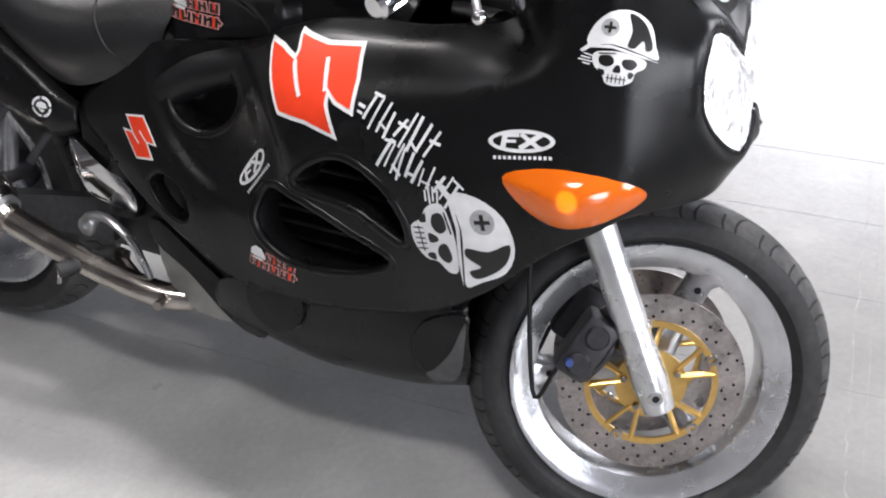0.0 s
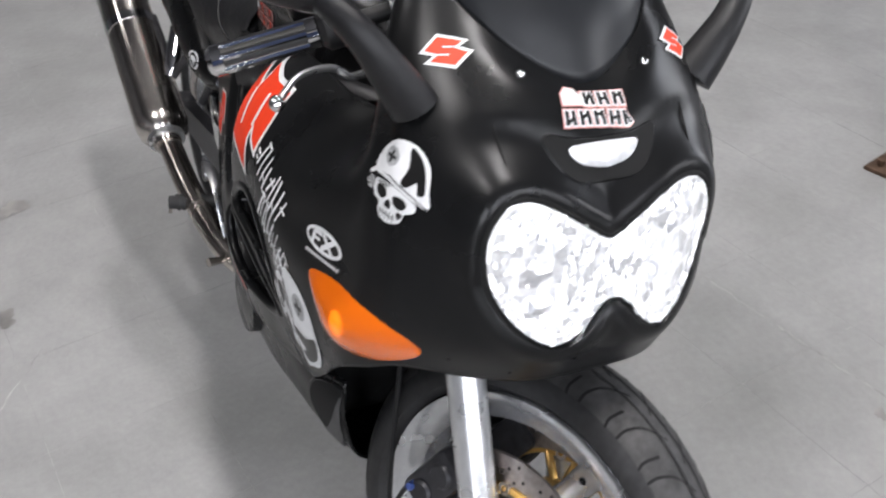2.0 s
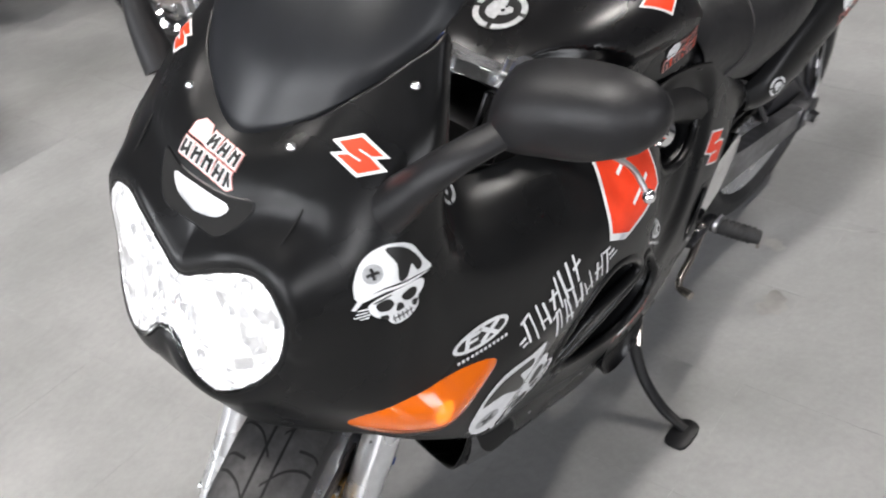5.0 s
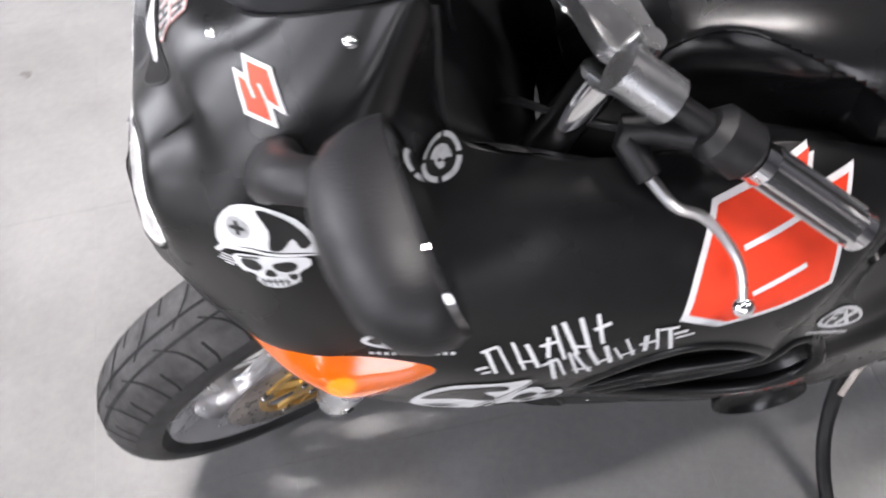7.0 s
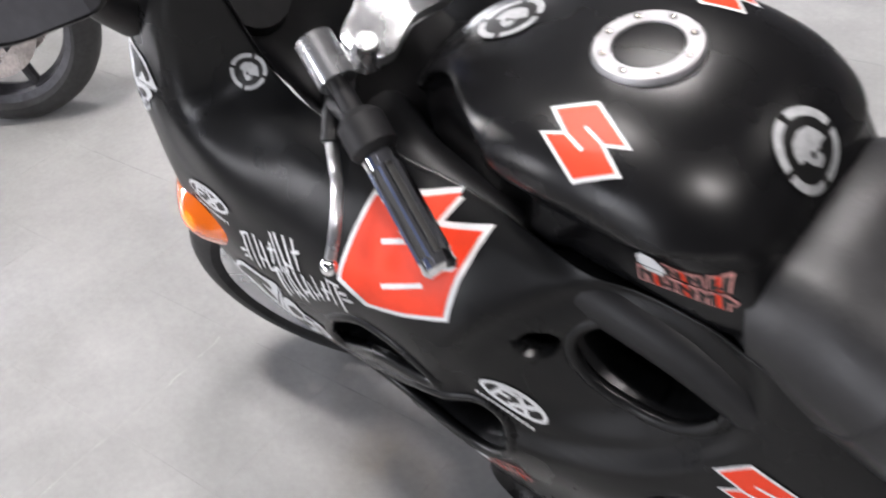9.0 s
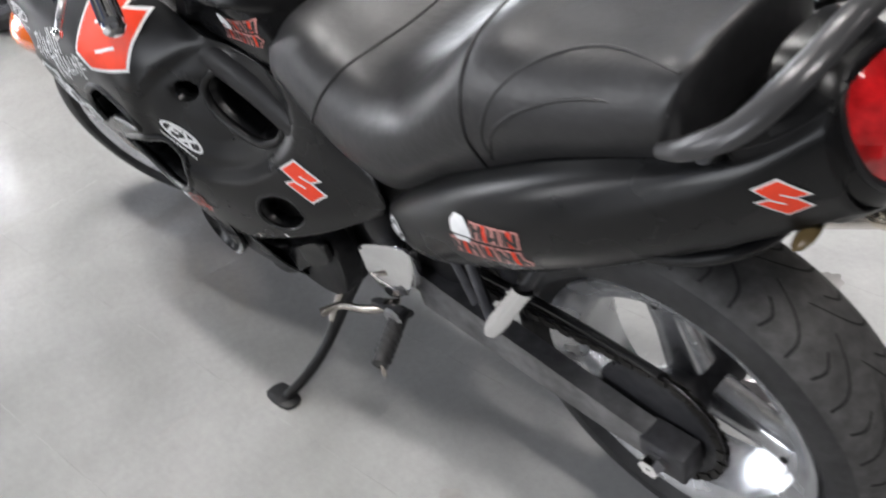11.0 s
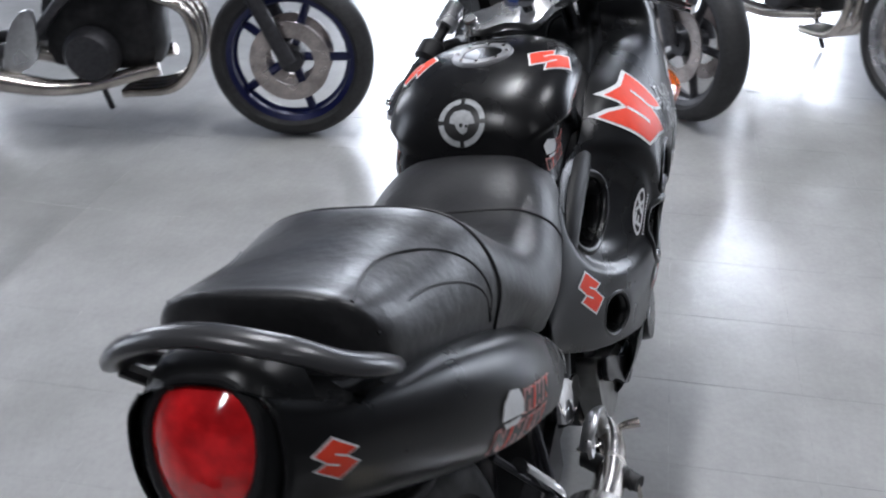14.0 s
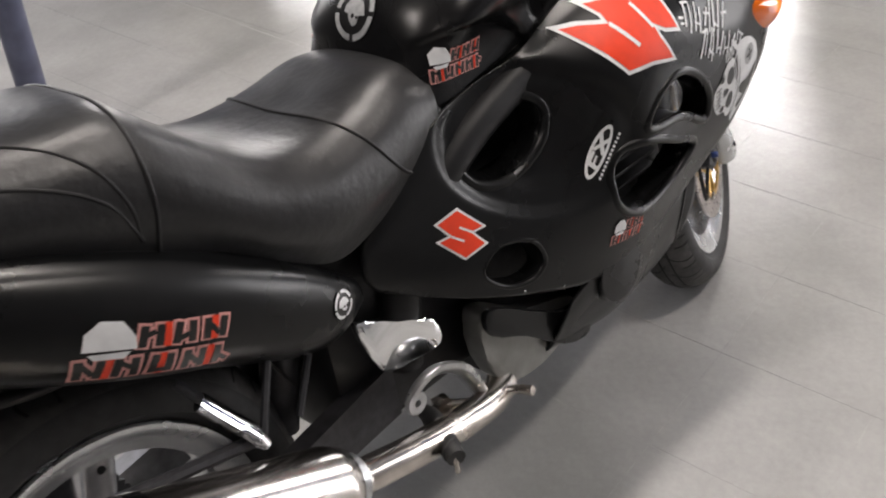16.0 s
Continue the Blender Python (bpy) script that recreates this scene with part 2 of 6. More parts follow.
def ring_loft(rings, caps=True, bm=None):
    bm = bm or bmesh.new()
    vs = [[bm.verts.new(p) for p in r] for r in rings]
    n = len(rings[0])
    for a, b in zip(vs, vs[1:]):
        for j in range(n):
            bm.faces.new((a[j], a[(j + 1) % n], b[(j + 1) % n], b[j]))
    if caps:
        bm.faces.new(vs[0])
        bm.faces.new(vs[-1][::-1])
    return bm


def tube(pts, r, seg=12, smooth=6, bm=None, flat=1.0):
    pts = catmull(pts, smooth) if len(pts) > 2 and smooth > 1 else np.array(pts, float)
    rs = np.interp(np.linspace(0, 1, len(pts)), np.linspace(0, 1, len(r)), r) if hasattr(r, "__len__") else np.full(len(pts), r)
    rings, up = [], None
    for i, p in enumerate(pts):
        d = (Vector(pts[min(i + 1, len(pts) - 1)]) - Vector(pts[max(i - 1, 0)])).normalized()
        if up is None:
            up = d.orthogonal().normalized()
        up = (up - d * up.dot(d)).normalized()
        s = d.cross(up)
        rings.append([Vector(p) + float(rs[i]) * (math.cos(a) * up + flat * math.sin(a) * s) for a in [2 * math.pi * k / seg for k in range(seg)]])
    return ring_loft(rings, True, bm)


def lathe(profile, seg=64, centre=(0, 0, 0), closed=True, bm=None):
    """Profile of (radius, y) turned round the y axis."""
    bm = bm or bmesh.new()
    rows = []
    for a in np.linspace(0, 2 * math.pi, seg, endpoint=False):
        rows.append([bm.verts.new((centre[0] + r * math.cos(a), centre[1] + y, centre[2] + r * math.sin(a))) for r, y in profile])
    n = len(profile)
    for i in range(seg):
        a, b = rows[i], rows[(i + 1) % seg]
        for j in range(n if closed else n - 1):
            bm.faces.new((a[j], a[(j + 1) % n], b[(j + 1) % n], b[j]))
    return bm


def box(lo, hi, bevel=0.0, bm=None, m=None):
    b2 = bmesh.new()
    bmesh.ops.create_cube(b2, size=1)
    for v in b2.verts:
        v.co = Vector([lo[k] + (v.co[k] + 0.5) * (hi[k] - lo[k]) for k in range(3)])
    if bevel:
        bmesh.ops.bevel(b2, geom=b2.edges[:], offset=bevel, segments=2, affect="EDGES", profile=0.5)
    if m is not None:
        bmesh.ops.transform(b2, matrix=m, verts=b2.verts)
    if bm is None:
        return b2
    me = bpy.data.meshes.new("tmp")
    b2.to_mesh(me)
    b2.free()
    bm.from_mesh(me)
    bpy.data.meshes.remove(me)
    return bm


def prism(outline, u, v, w, depth, origin=(0, 0, 0), bevel=0.0):
    """Outline in the plane of u and v at origin, pushed depth along w."""
    o, u, v, w = Vector(origin), Vector(u), Vector(v), Vector(w)
    bm = bmesh.new()
    a = [bm.verts.new(o + x * u + y * v) for x, y in outline]
    b = [bm.verts.new(o + x * u + y * v + depth * w) for x, y in outline]
    n = len(a)
    bm.faces.new(a)
    bm.faces.new(b[::-1])
    for i in range(n):
        bm.faces.new((a[i], a[(i + 1) % n], b[(i + 1) % n], b[i]))
    if bevel:
        bmesh.ops.bevel(bm, geom=bm.edges[:], offset=bevel, segments=2, affect="EDGES", profile=0.5)
    return bm


def inside(x, z, poly):
    hit = False
    for (x0, z0), (x1, z1) in zip(poly, poly[1:] + poly[:1]):
        if (z0 > z) != (z1 > z) and x < (x1 - x0) * (z - z0) / (z1 - z0) + x0:
            hit = not hit
    return hit


def closest(x, z, poly):
    best = None
    for (x0, z0), (x1, z1) in zip(poly, poly[1:] + poly[:1]):
        dx, dz = x1 - x0, z1 - z0
        t = max(0, min(1, ((x - x0) * dx + (z - z0) * dz) / (dx * dx + dz * dz + 1e-12)))
        q = (x0 + t * dx, z0 + t * dz)
        d = (q[0] - x) ** 2 + (q[1] - z) ** 2
        if best is None or d < best[0]:
            best = (d, q)
    return best[1]


def rounded(poly, n=5):
    """A closed smooth outline through the corners."""
    p = np.array(poly + poly[:3], float)
    c = catmull(p, n)
    return [tuple(map(float, q)) for q in c[n:n * (len(poly) + 1)]]


def disc_poly(cx, cy, r, n=20, sy=1.0):
    return [(cx + r * math.cos(2 * math.pi * i / n), cy + sy * r * math.sin(2 * math.pi * i / n)) for i in range(n)]


def cut_side_hole(bm, poly, sides, depth, shrink=0.8):
    """An opening through a side shell, outline in x and z, with an inward flange."""
    cx, cz = sum(p[0] for p in poly) / len(poly), sum(p[1] for p in poly) / len(poly)
    for s in sides:
        kill = {f for f in bm.faces if f.calc_center_median().y * s > 0.1 and inside(f.calc_center_median().x, f.calc_center_median().z, poly)}
        edges = [e for e in {e for f in kill for e in f.edges} if len(e.link_faces) == 2 and sum(f in kill for f in e.link_faces) == 1]
        bmesh.ops.delete(bm, geom=list(kill), context="FACES")
        for v in {v for e in edges for v in e.verts}:
            v.co.x, v.co.z = closest(v.co.x, v.co.z, poly)
        for step_ in (0.35, 0.65):
            res = bmesh.ops.extrude_edge_only(bm, edges=edges)
            nv = {g for g in res["geom"] if isinstance(g, bmesh.types.BMVert)}
            edges = [g for g in res["geom"] if isinstance(g, bmesh.types.BMEdge) and all(v in nv for v in g.verts)]
            k = 1 - (1 - shrink) * step_
            for v in nv:
                v.co.y -= s * depth * step_
                v.co.x, v.co.z = cx + (v.co.x - cx) * k, cz + (v.co.z - cz) * k


from mathutils.bvhtree import BVHTree


def drape(polys, origin, u, v, way, trees, lift=0.0026, cell=0.012):
    """Flat outlines laid onto a body along the direction way."""
    o, u, v, way = Vector(origin), Vector(u), Vector(v), Vector(way).normalized()
    bm = bmesh.new()
    for poly in polys:
        b2 = bmesh.new()
        b2.faces.new([b2.verts.new((x, y, 0)) for x, y in poly])
        bmesh.ops.triangulate(b2, faces=b2.faces[:])
        su, sv = u.length, v.length
        for ax, size in ((0, su), (1, sv)):
            lo, hi = min(p[ax] for p in poly), max(p[ax] for p in poly)
            k = max(int((hi - lo) * size / cell), 0)
            for i in range(1, k + 1):
                no = [0, 0, 0]
                no[ax] = 1
                co = [0, 0, 0]
                co[ax] = lo + (hi - lo) * i / (k + 1)
                bmesh.ops.bisect_plane(b2, geom=b2.verts[:] + b2.edges[:] + b2.faces[:], plane_co=co, plane_no=no)
        keep = {}
        for f in b2.faces:
            vs = []
            for w in f.verts:
                if w not in keep:
                    p = o + w.co.x * u + w.co.y * v
                    best = None
                    for tree in trees:
                        hit = tree.ray_cast(p - way * 0.35, way, 0.8)
                        if hit[0] is not None and (best is None or hit[3] < best[3]):
                            best = hit
                    if best is None:
                        keep[w] = None
                    else:
                        n = best[1] if best[1].dot(way) < 0 else -best[1]
                        keep[w] = bm.verts.new(best[0] + n * lift - way * 0.0004)
                vs.append(keep[w])
            if all(q is not None for q in vs):
                bm.faces.new(vs)
        b2.free()
    return bm


def tree_of(bm):
    bmesh.ops.recalc_face_normals(bm, faces=bm.faces)
    bm.normal_update()
    return BVHTree.FromBMesh(bm)
# ---------------------------------------------------------------- the motorcycle
LEAN = 10.104
STEER = 18.551
bike = thing("motorcycle", "satin black sport motorcycle with decals leaning on its side stand", "motorcycle", Matrix.Rotation(radians(-LEAN), 4, "X"))

# fairing: control net from the nose centre outwards and back, each row from top edge to bottom edge
FAIR = [
    [(1.430, 0, 0.985), (1.468, 0, 0.964), (1.498, 0, 0.925), (1.529, 0, 0.858), (1.557, 0, 0.790), (1.571, 0, 0.722), (1.545, 0, 0.660)],
    [(1.405, 0.075, 1.013), (1.446, 0.082, 0.985), (1.490, 0.085, 0.930), (1.529, 0.083, 0.870), (1.551, 0.080, 0.790), (1.562, 0.080, 0.720), (1.537, 0.080, 0.657)],
    [(1.362, 0.115, 1.045), (1.398, 0.136, 1.005), (1.452, 0.142, 0.950), (1.507, 0.148, 0.880), (1.513, 0.154, 0.800), (1.521, 0.150, 0.718), (1.502, 0.140, 0.652)],
    [(1.298, 0.142, 1.078), (1.352, 0.178, 1.005), (1.412, 0.194, 0.930), (1.434, 0.208, 0.872), (1.452, 0.210, 0.795), (1.464, 0.208, 0.716), (1.450, 0.200, 0.644)],
    [(1.266, 0.148, 1.074), (1.318, 0.190, 0.985), (1.362, 0.208, 0.905), (1.390, 0.224, 0.850), (1.412, 0.230, 0.780), (1.422, 0.234, 0.700), (1.414, 0.226, 0.622)],
    [(1.258, 0.128, 0.894), (1.288, 0.174, 0.866), (1.318, 0.226, 0.836), (1.345, 0.240, 0.780), (1.362, 0.248, 0.715), (1.365, 0.254, 0.650), (1.360, 0.245, 0.585)],
    [(1.146, 0.150, 0.856), (1.162, 0.198, 0.836), (1.190, 0.244, 0.785), (1.215, 0.262, 0.725), (1.235, 0.272, 0.670), (1.250, 0.262, 0.580), (1.262, 0.235, 0.490)],
    [(1.035, 0.150, 0.848), (1.035, 0.198, 0.822), (1.040, 0.240, 0.775), (1.050, 0.264, 0.730), (1.070, 0.268, 0.650), (1.105, 0.250, 0.530), (1.140, 0.212, 0.410)],
    [(0.930, 0.148, 0.832), (0.926, 0.186, 0.810), (0.920, 0.232, 0.760), (0.918, 0.255, 0.700), (0.916, 0.262, 0.620), (0.925, 0.258, 0.500), (0.955, 0.232, 0.385)],
    [(0.800, 0.150, 0.782), (0.790, 0.172, 0.755), (0.785, 0.190, 0.715), (0.782, 0.205, 0.665), (0.782, 0.225, 0.585), (0.795, 0.238, 0.490), (0.825, 0.232, 0.390)],
    [(0.690, 0.150, 0.762), (0.675, 0.162, 0.725), (0.665, 0.172, 0.680), (0.660, 0.185, 0.630), (0.660, 0.200, 0.570), (0.668, 0.214, 0.505), (0.695, 0.216, 0.432)],
    [(0.585, 0.148, 0.738), (0.560, 0.155, 0.695), (0.550, 0.163, 0.655), (0.545, 0.170, 0.618), (0.542, 0.176, 0.580), (0.545, 0.182, 0.535), (0.565, 0.186, 0.488)],
    [(0.440, 0.140, 0.632), (0.432, 0.146, 0.622), (0.428, 0.150, 0.610), (0.426, 0.150, 0.598), (0.428, 0.150, 0.585), (0.435, 0.150, 0.570), (0.450, 0.148, 0.552)],
]
fair_grid = net(sym(FAIR), 14, 12)
HALF = [(0.0, 0.843), (0.03, 0.858), (0.065, 0.880), (0.10, 0.893), (0.128, 0.888), (0.146, 0.862), (0.149, 0.828), (0.139, 0.782), (0.112, 0.744), (0.075, 0.724), (0.042, 0.736), (0.018, 0.764)]
HEAD = rounded(HALF + [(0.0, 0.772)] + [(-y, z) for y, z in HALF[:0:-1]], 4)


def step(a, b, v):
    k = max(0.0, min(1.0, (v - a) / (b - a)))
    return k * k * (3 - 2 * k)


def sculpt(p):
    """Lamp pocket with its brow on the nose, and the round dishes on the flanks."""
    x, y, z = p
    if x > 1.40 and abs(y) < 0.20 and 0.68 < z < 0.96:
        q = closest(y, z, HEAD)
        d = math.hypot(q[0] - y, q[1] - z)
        if inside(y, z, HEAD):
            p[0] -= 0.010 * step(0.0, 0.008, d)
        else:
            p[0] += 0.007 * math.exp(-((d - 0.014) / 0.012) ** 2) * (1.0 if z > 0.80 else 0.55)
            if z > 0.84:
                p[0] -= 0.006 * math.exp(-((d - 0.048) / 0.016) ** 2) * step(0.19, 0.12, abs(y))
    elif 0.50 < x < 1.0 and abs(y) > 0.1:
        u, v = x - 0.768, z - 0.658
        u, v = 0.94 * u - 0.34 * v, 0.34 * u + 0.94 * v
        r = math.hypot(u / 0.190, v / 0.118)
        p[1] -= math.copysign(0.013 * step(1.02, 0.80, r) + 0.010 * step(0.75, 0.40, r), y)


for row in fair_grid:
    for p in row:
        sculpt(p)
fair_bm = grid_bm(fair_grid)
T_FAIR = tree_of(fair_bm)
VENT_UP = rounded([(0.955, 0.606), (0.985, 0.652), (1.045, 0.672), (1.110, 0.642), (1.148, 0.588), (1.140, 0.548), (1.060, 0.588)])
VENT_LOW = rounded([(0.868, 0.535), (0.895, 0.588), (0.960, 0.588), (1.050, 0.550), (1.120, 0.512), (1.060, 0.472), (0.955, 0.462), (0.890, 0.490)])
VENT_REAR = rounded([(0.630, 0.670), (0.660, 0.712), (0.715, 0.730), (0.780, 0.722), (0.806, 0.690), (0.780, 0.642), (0.720, 0.614), (0.655, 0.628)])
HOLE_SMALL = rounded([(0.606, 0.510), (0.640, 0.540), (0.700, 0.525), (0.719, 0.480), (0.690, 0.458), (0.640, 0.470)])
ROUND_HOLE = disc_poly(0.834, 0.690, 0.022, 16)
VENTS = ((VENT_UP, 0.045, (1, -1)), (VENT_LOW, 0.045, (1, -1)), (VENT_REAR, 0.045, (1, -1)), (HOLE_SMALL, 0.03, (1, -1)), (ROUND_HOLE, 0.02, (1,)))
for poly, deep, sides in VENTS:
    cut_side_hole(fair_bm, poly, sides, deep, 0.82)
fairing = part("fairing", fair_bm, M_BODY, bike, "satin black painted full fairing with oval side vents", solid=0.003)
for poly, deep, sides in VENTS[:4]:
    for s in sides:
        edge = []
        for x, z in poly:
            h = T_FAIR.ray_cast(Vector((x, s * 0.5, z)), Vector((0, -s, 0)))
            edge.append(tuple(h[0] - Vector((0, s * 0.003, 0))))
        part("vent_lip", tube(edge + [edge[0]], 0.0085 if deep > 0.04 else 0.005, 12, 1), M_BODY, fairing)
for s in (1, -1):
    part("vent_baffle", prism(rounded([(0.628, 0.655), (0.650, 0.705), (0.680, 0.715), (0.690, 0.66), (0.678, 0.62), (0.645, 0.622)], 4), (1, 0, 0.05), (0, 0, 1), (0, -s, 0), 0.012, (0, s * 0.126, 0), 0.003), M_CALIPER, fairing)
    for x, z in ((0.675, 0.447), (0.755, 0.418)):
        h = T_FAIR.find_nearest(Vector((x, s * 0.21, z)))
        part("screw", lathe([(0.0004, 0.003), (0.004, 0.002), (0.005, 0.0), (0.0004, -0.002)], 10, tuple(h[0]), False), M_CHROME, fairing)
    leg_ = prism(rounded([(0.600, 0.440), (0.606, 0.396), (0.680, 0.352), (0.770, 0.280), (0.840, 0.262), (0.850, 0.330), (0.790, 0.335), (0.715, 0.378), (0.640, 0.428)], 3), (1, 0, 0), (0, 0, 1), (0, -s, 0), 0.012, (0, s * 0.196, 0), 0.003)
    part("lower_fairing_arm", leg_, M_BODY, bike)

# belly pan under the fairing
BELLY = [
    [(1.215, 0.172, 0.425), (1.222, 0.176, 0.375), (1.224, 0.166, 0.320), (1.215, 0.142, 0.265), (1.195, 0.088, 0.228), (1.18, 0.0, 0.215)],
    [(1.150, 0.198, 0.420), (1.140, 0.200, 0.372), (1.135, 0.190, 0.320), (1.130, 0.165, 0.262), (1.125, 0.11, 0.218), (1.12, 0.0, 0.205)],
    [(1.050, 0.222, 0.415), (1.040, 0.212, 0.365), (1.035, 0.200, 0.315), (1.030, 0.175, 0.255), (1.030, 0.12, 0.212), (1.03, 0.0, 0.200)],
    [(0.940, 0.230, 0.395), (0.935, 0.222, 0.355), (0.930, 0.210, 0.310), (0.930, 0.185, 0.255), (0.930, 0.13, 0.218), (0.93, 0.0, 0.205)],
    [(0.820, 0.228, 0.395), (0.815, 0.222, 0.355), (0.812, 0.208, 0.310), (0.812, 0.185, 0.270), (0.815, 0.13, 0.240), (0.82, 0.0, 0.225)],
    [(0.770, 0.222, 0.375), (0.752, 0.212, 0.340), (0.745, 0.196, 0.305), (0.742, 0.175, 0.275), (0.745, 0.13, 0.250), (0.75, 0.0, 0.235)],
]
belly_grid = mirrored(np.array([r[::-1] for r in net(BELLY, 8, 6)]).transpose(1, 0, 2))
belly_bm = grid_bm(belly_grid)
T_BELLY = tree_of(belly_bm)
part("belly_pan", belly_bm, M_BODY, bike, "black lower fairing", solid=0.004)
for s in (1, -1):
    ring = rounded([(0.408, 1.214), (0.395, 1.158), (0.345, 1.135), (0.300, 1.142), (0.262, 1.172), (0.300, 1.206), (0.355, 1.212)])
    # Duct opening is a flat black sheet on the pan, shade in its colour.
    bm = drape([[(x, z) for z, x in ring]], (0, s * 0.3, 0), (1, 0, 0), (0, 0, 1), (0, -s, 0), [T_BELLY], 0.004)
    # Lighter grey sheet paints the light falling on the duct's inner side.
    wall_ = rounded([(1.216, 0.400), (1.196, 0.345), (1.166, 0.300), (1.150, 0.285), (1.172, 0.256), (1.206, 0.296), (1.216, 0.350)], 4)
    part("lit_duct_wall", drape([wall_], (0, s * 0.3, 0), (1, 0, 0), (0, 0, 1), (0, -s, 0), [T_BELLY], 0.0055), M_DUCT, bike, "flat grey sheet painted as the lit inner wall of the air duct")
    part("duct_mouth_shade", bm, M_HOLE, bike)
    lip = [(x, s * 0.0, z) for z, x in ring]
    pts = []
    for x, _, z in lip:
        h = T_BELLY.ray_cast(Vector((x, s * 0.4, z)), Vector((0, -s, 0)))
        pts.append(tuple(h[0]) if h[0] else (x, s * 0.17, z))
    part("duct_lip", tube(pts + [pts[0]], 0.005, 8, 1), M_BODY, bike)
    # round clutch or generator cover dish
    part("cover_dish", lathe([(0.001, -0.004), (0.02, -0.006), (0.045, -0.004), (0.056, 0.006), (0.06, 0.012), (0.056, -0.01), (0.001, -0.012)], 32, (0.892, 0, 0.372), False), M_TANK, bike).location = (0, s * 0.226, 0)

# screen
SCREEN = [
    [(1.438, 0, 0.980), (1.395, 0, 1.060), (1.330, 0, 1.128), (1.262, 0, 1.172), (1.205, 0, 1.192)],
    [(1.424, 0.045, 0.993), (1.388, 0.052, 1.062), (1.328, 0.056, 1.124), (1.262, 0.056, 1.168), (1.207, 0.050, 1.188)],
    [(1.392, 0.090, 1.022), (1.362, 0.100, 1.070), (1.315, 0.104, 1.115), (1.262, 0.102, 1.152), (1.213, 0.092, 1.174)],
    [(1.345, 0.123, 1.055), (1.325, 0.132, 1.080), (1.292, 0.136, 1.105), (1.255, 0.132, 1.130), (1.218, 0.120, 1.150)],
    [(1.296, 0.144, 1.080), (1.282, 0.147, 1.090), (1.264, 0.149, 1.100), (1.245, 0.147, 1.110), (1.222, 0.142, 1.118)],
]
part("windscreen", grid_bm(net(sym(SCREEN), 6, 6)), M_SCREEN, bike, "dark smoked windscreen", solid=0.004)

# cockpit inner panel
COCK = [
    [(1.425, 0, 0.970), (1.340, 0, 0.918), (1.260, 0, 0.875), (1.190, 0, 0.80), (1.150, 0, 0.70)],
    [(1.400, 0.07, 1.000), (1.330, 0.07, 0.912), (1.255, 0.08, 0.868), (1.185, 0.10, 0.80), (1.12, 0.10, 0.70)],
    [(1.350, 0.115, 1.035), (1.310, 0.105, 0.915), (1.235, 0.110, 0.850), (1.150, 0.120, 0.790), (1.06, 0.12, 0.740)],
    [(1.266, 0.144, 1.066), (1.257, 0.124, 0.888), (1.205, 0.132, 0.866), (1.120, 0.140, 0.832), (1.03, 0.148, 0.805)],
    [(1.265, 0.147, 1.073), (1.257, 0.127, 0.893), (1.205, 0.138, 0.873), (1.145, 0.149, 0.855), (1.034, 0.149, 0.847)],
]
cock_bm = grid_bm(net(sym(COCK), 5, 6))
T_COCK = tree_of(cock_bm)
cockpit = part("cockpit_panel", cock_bm, M_DARK, bike, "black inner cockpit panel")
for y in (-0.045, 0.075):
    d = part("gauge", lathe([(0.001, 0.004), (0.041, 0.004), (0.044, 0.008), (0.048, 0.0), (0.045, -0.02), (0.001, -0.02)], 36, (0, 0, 0), False), M_DIAL, bike, "dark round instrument dial")
    d.matrix_local = Matrix.Translation((1.318, y, 0.928)) @ Matrix.Rotation(radians(90 + 38), 4, "Y") @ Matrix.Rotation(radians(90), 4, "X")
    n = part("needle", box((-0.0015, 0.0085, -0.005), (0.0015, 0.0095, 0.036)), M_GREYDECAL, d)

# tank
TANK = [
    [(1.065, 0, 0.880), (1.065, 0.04, 0.878), (1.062, 0.075, 0.868), (1.055, 0.098, 0.850), (1.045, 0.108, 0.828), (1.040, 0.115, 0.806)],
    [(1.030, 0, 0.910), (1.028, 0.048, 0.907), (1.022, 0.084, 0.895), (1.012, 0.108, 0.868), (1.000, 0.116, 0.836), (0.995, 0.124, 0.802)],
    [(0.930, 0, 0.937), (0.930, 0.062, 0.934), (0.928, 0.108, 0.918), (0.920, 0.132, 0.886), (0.915, 0.122, 0.845), (0.920, 0.142, 0.796)],
    [(0.820, 0, 0.948), (0.820, 0.070, 0.944), (0.820, 0.122, 0.924), (0.818, 0.144, 0.888), (0.815, 0.128, 0.842), (0.815, 0.145, 0.780)],
    [(0.730, 0, 0.938), (0.730, 0.068, 0.933), (0.728, 0.118, 0.912), (0.725, 0.142, 0.876), (0.722, 0.138, 0.828), (0.722, 0.146, 0.766)],
    [(0.665, 0, 0.912), (0.665, 0.062, 0.907), (0.665, 0.108, 0.887), (0.664, 0.136, 0.850), (0.662, 0.142, 0.805), (0.662, 0.146, 0.752)],
    [(0.628, 0, 0.872), (0.628, 0.057, 0.868), (0.629, 0.102, 0.850), (0.630, 0.131, 0.818), (0.630, 0.140, 0.782), (0.630, 0.145, 0.742)],
    [(0.605, 0, 0.800), (0.606, 0.052, 0.800), (0.608, 0.096, 0.790), (0.610, 0.126, 0.774), (0.612, 0.138, 0.755), (0.614, 0.144, 0.735)],
]
tank_g = net([[(x, -y, z) for x, y, z in r[:0:-1]] + r for r in TANK], 14, 12)
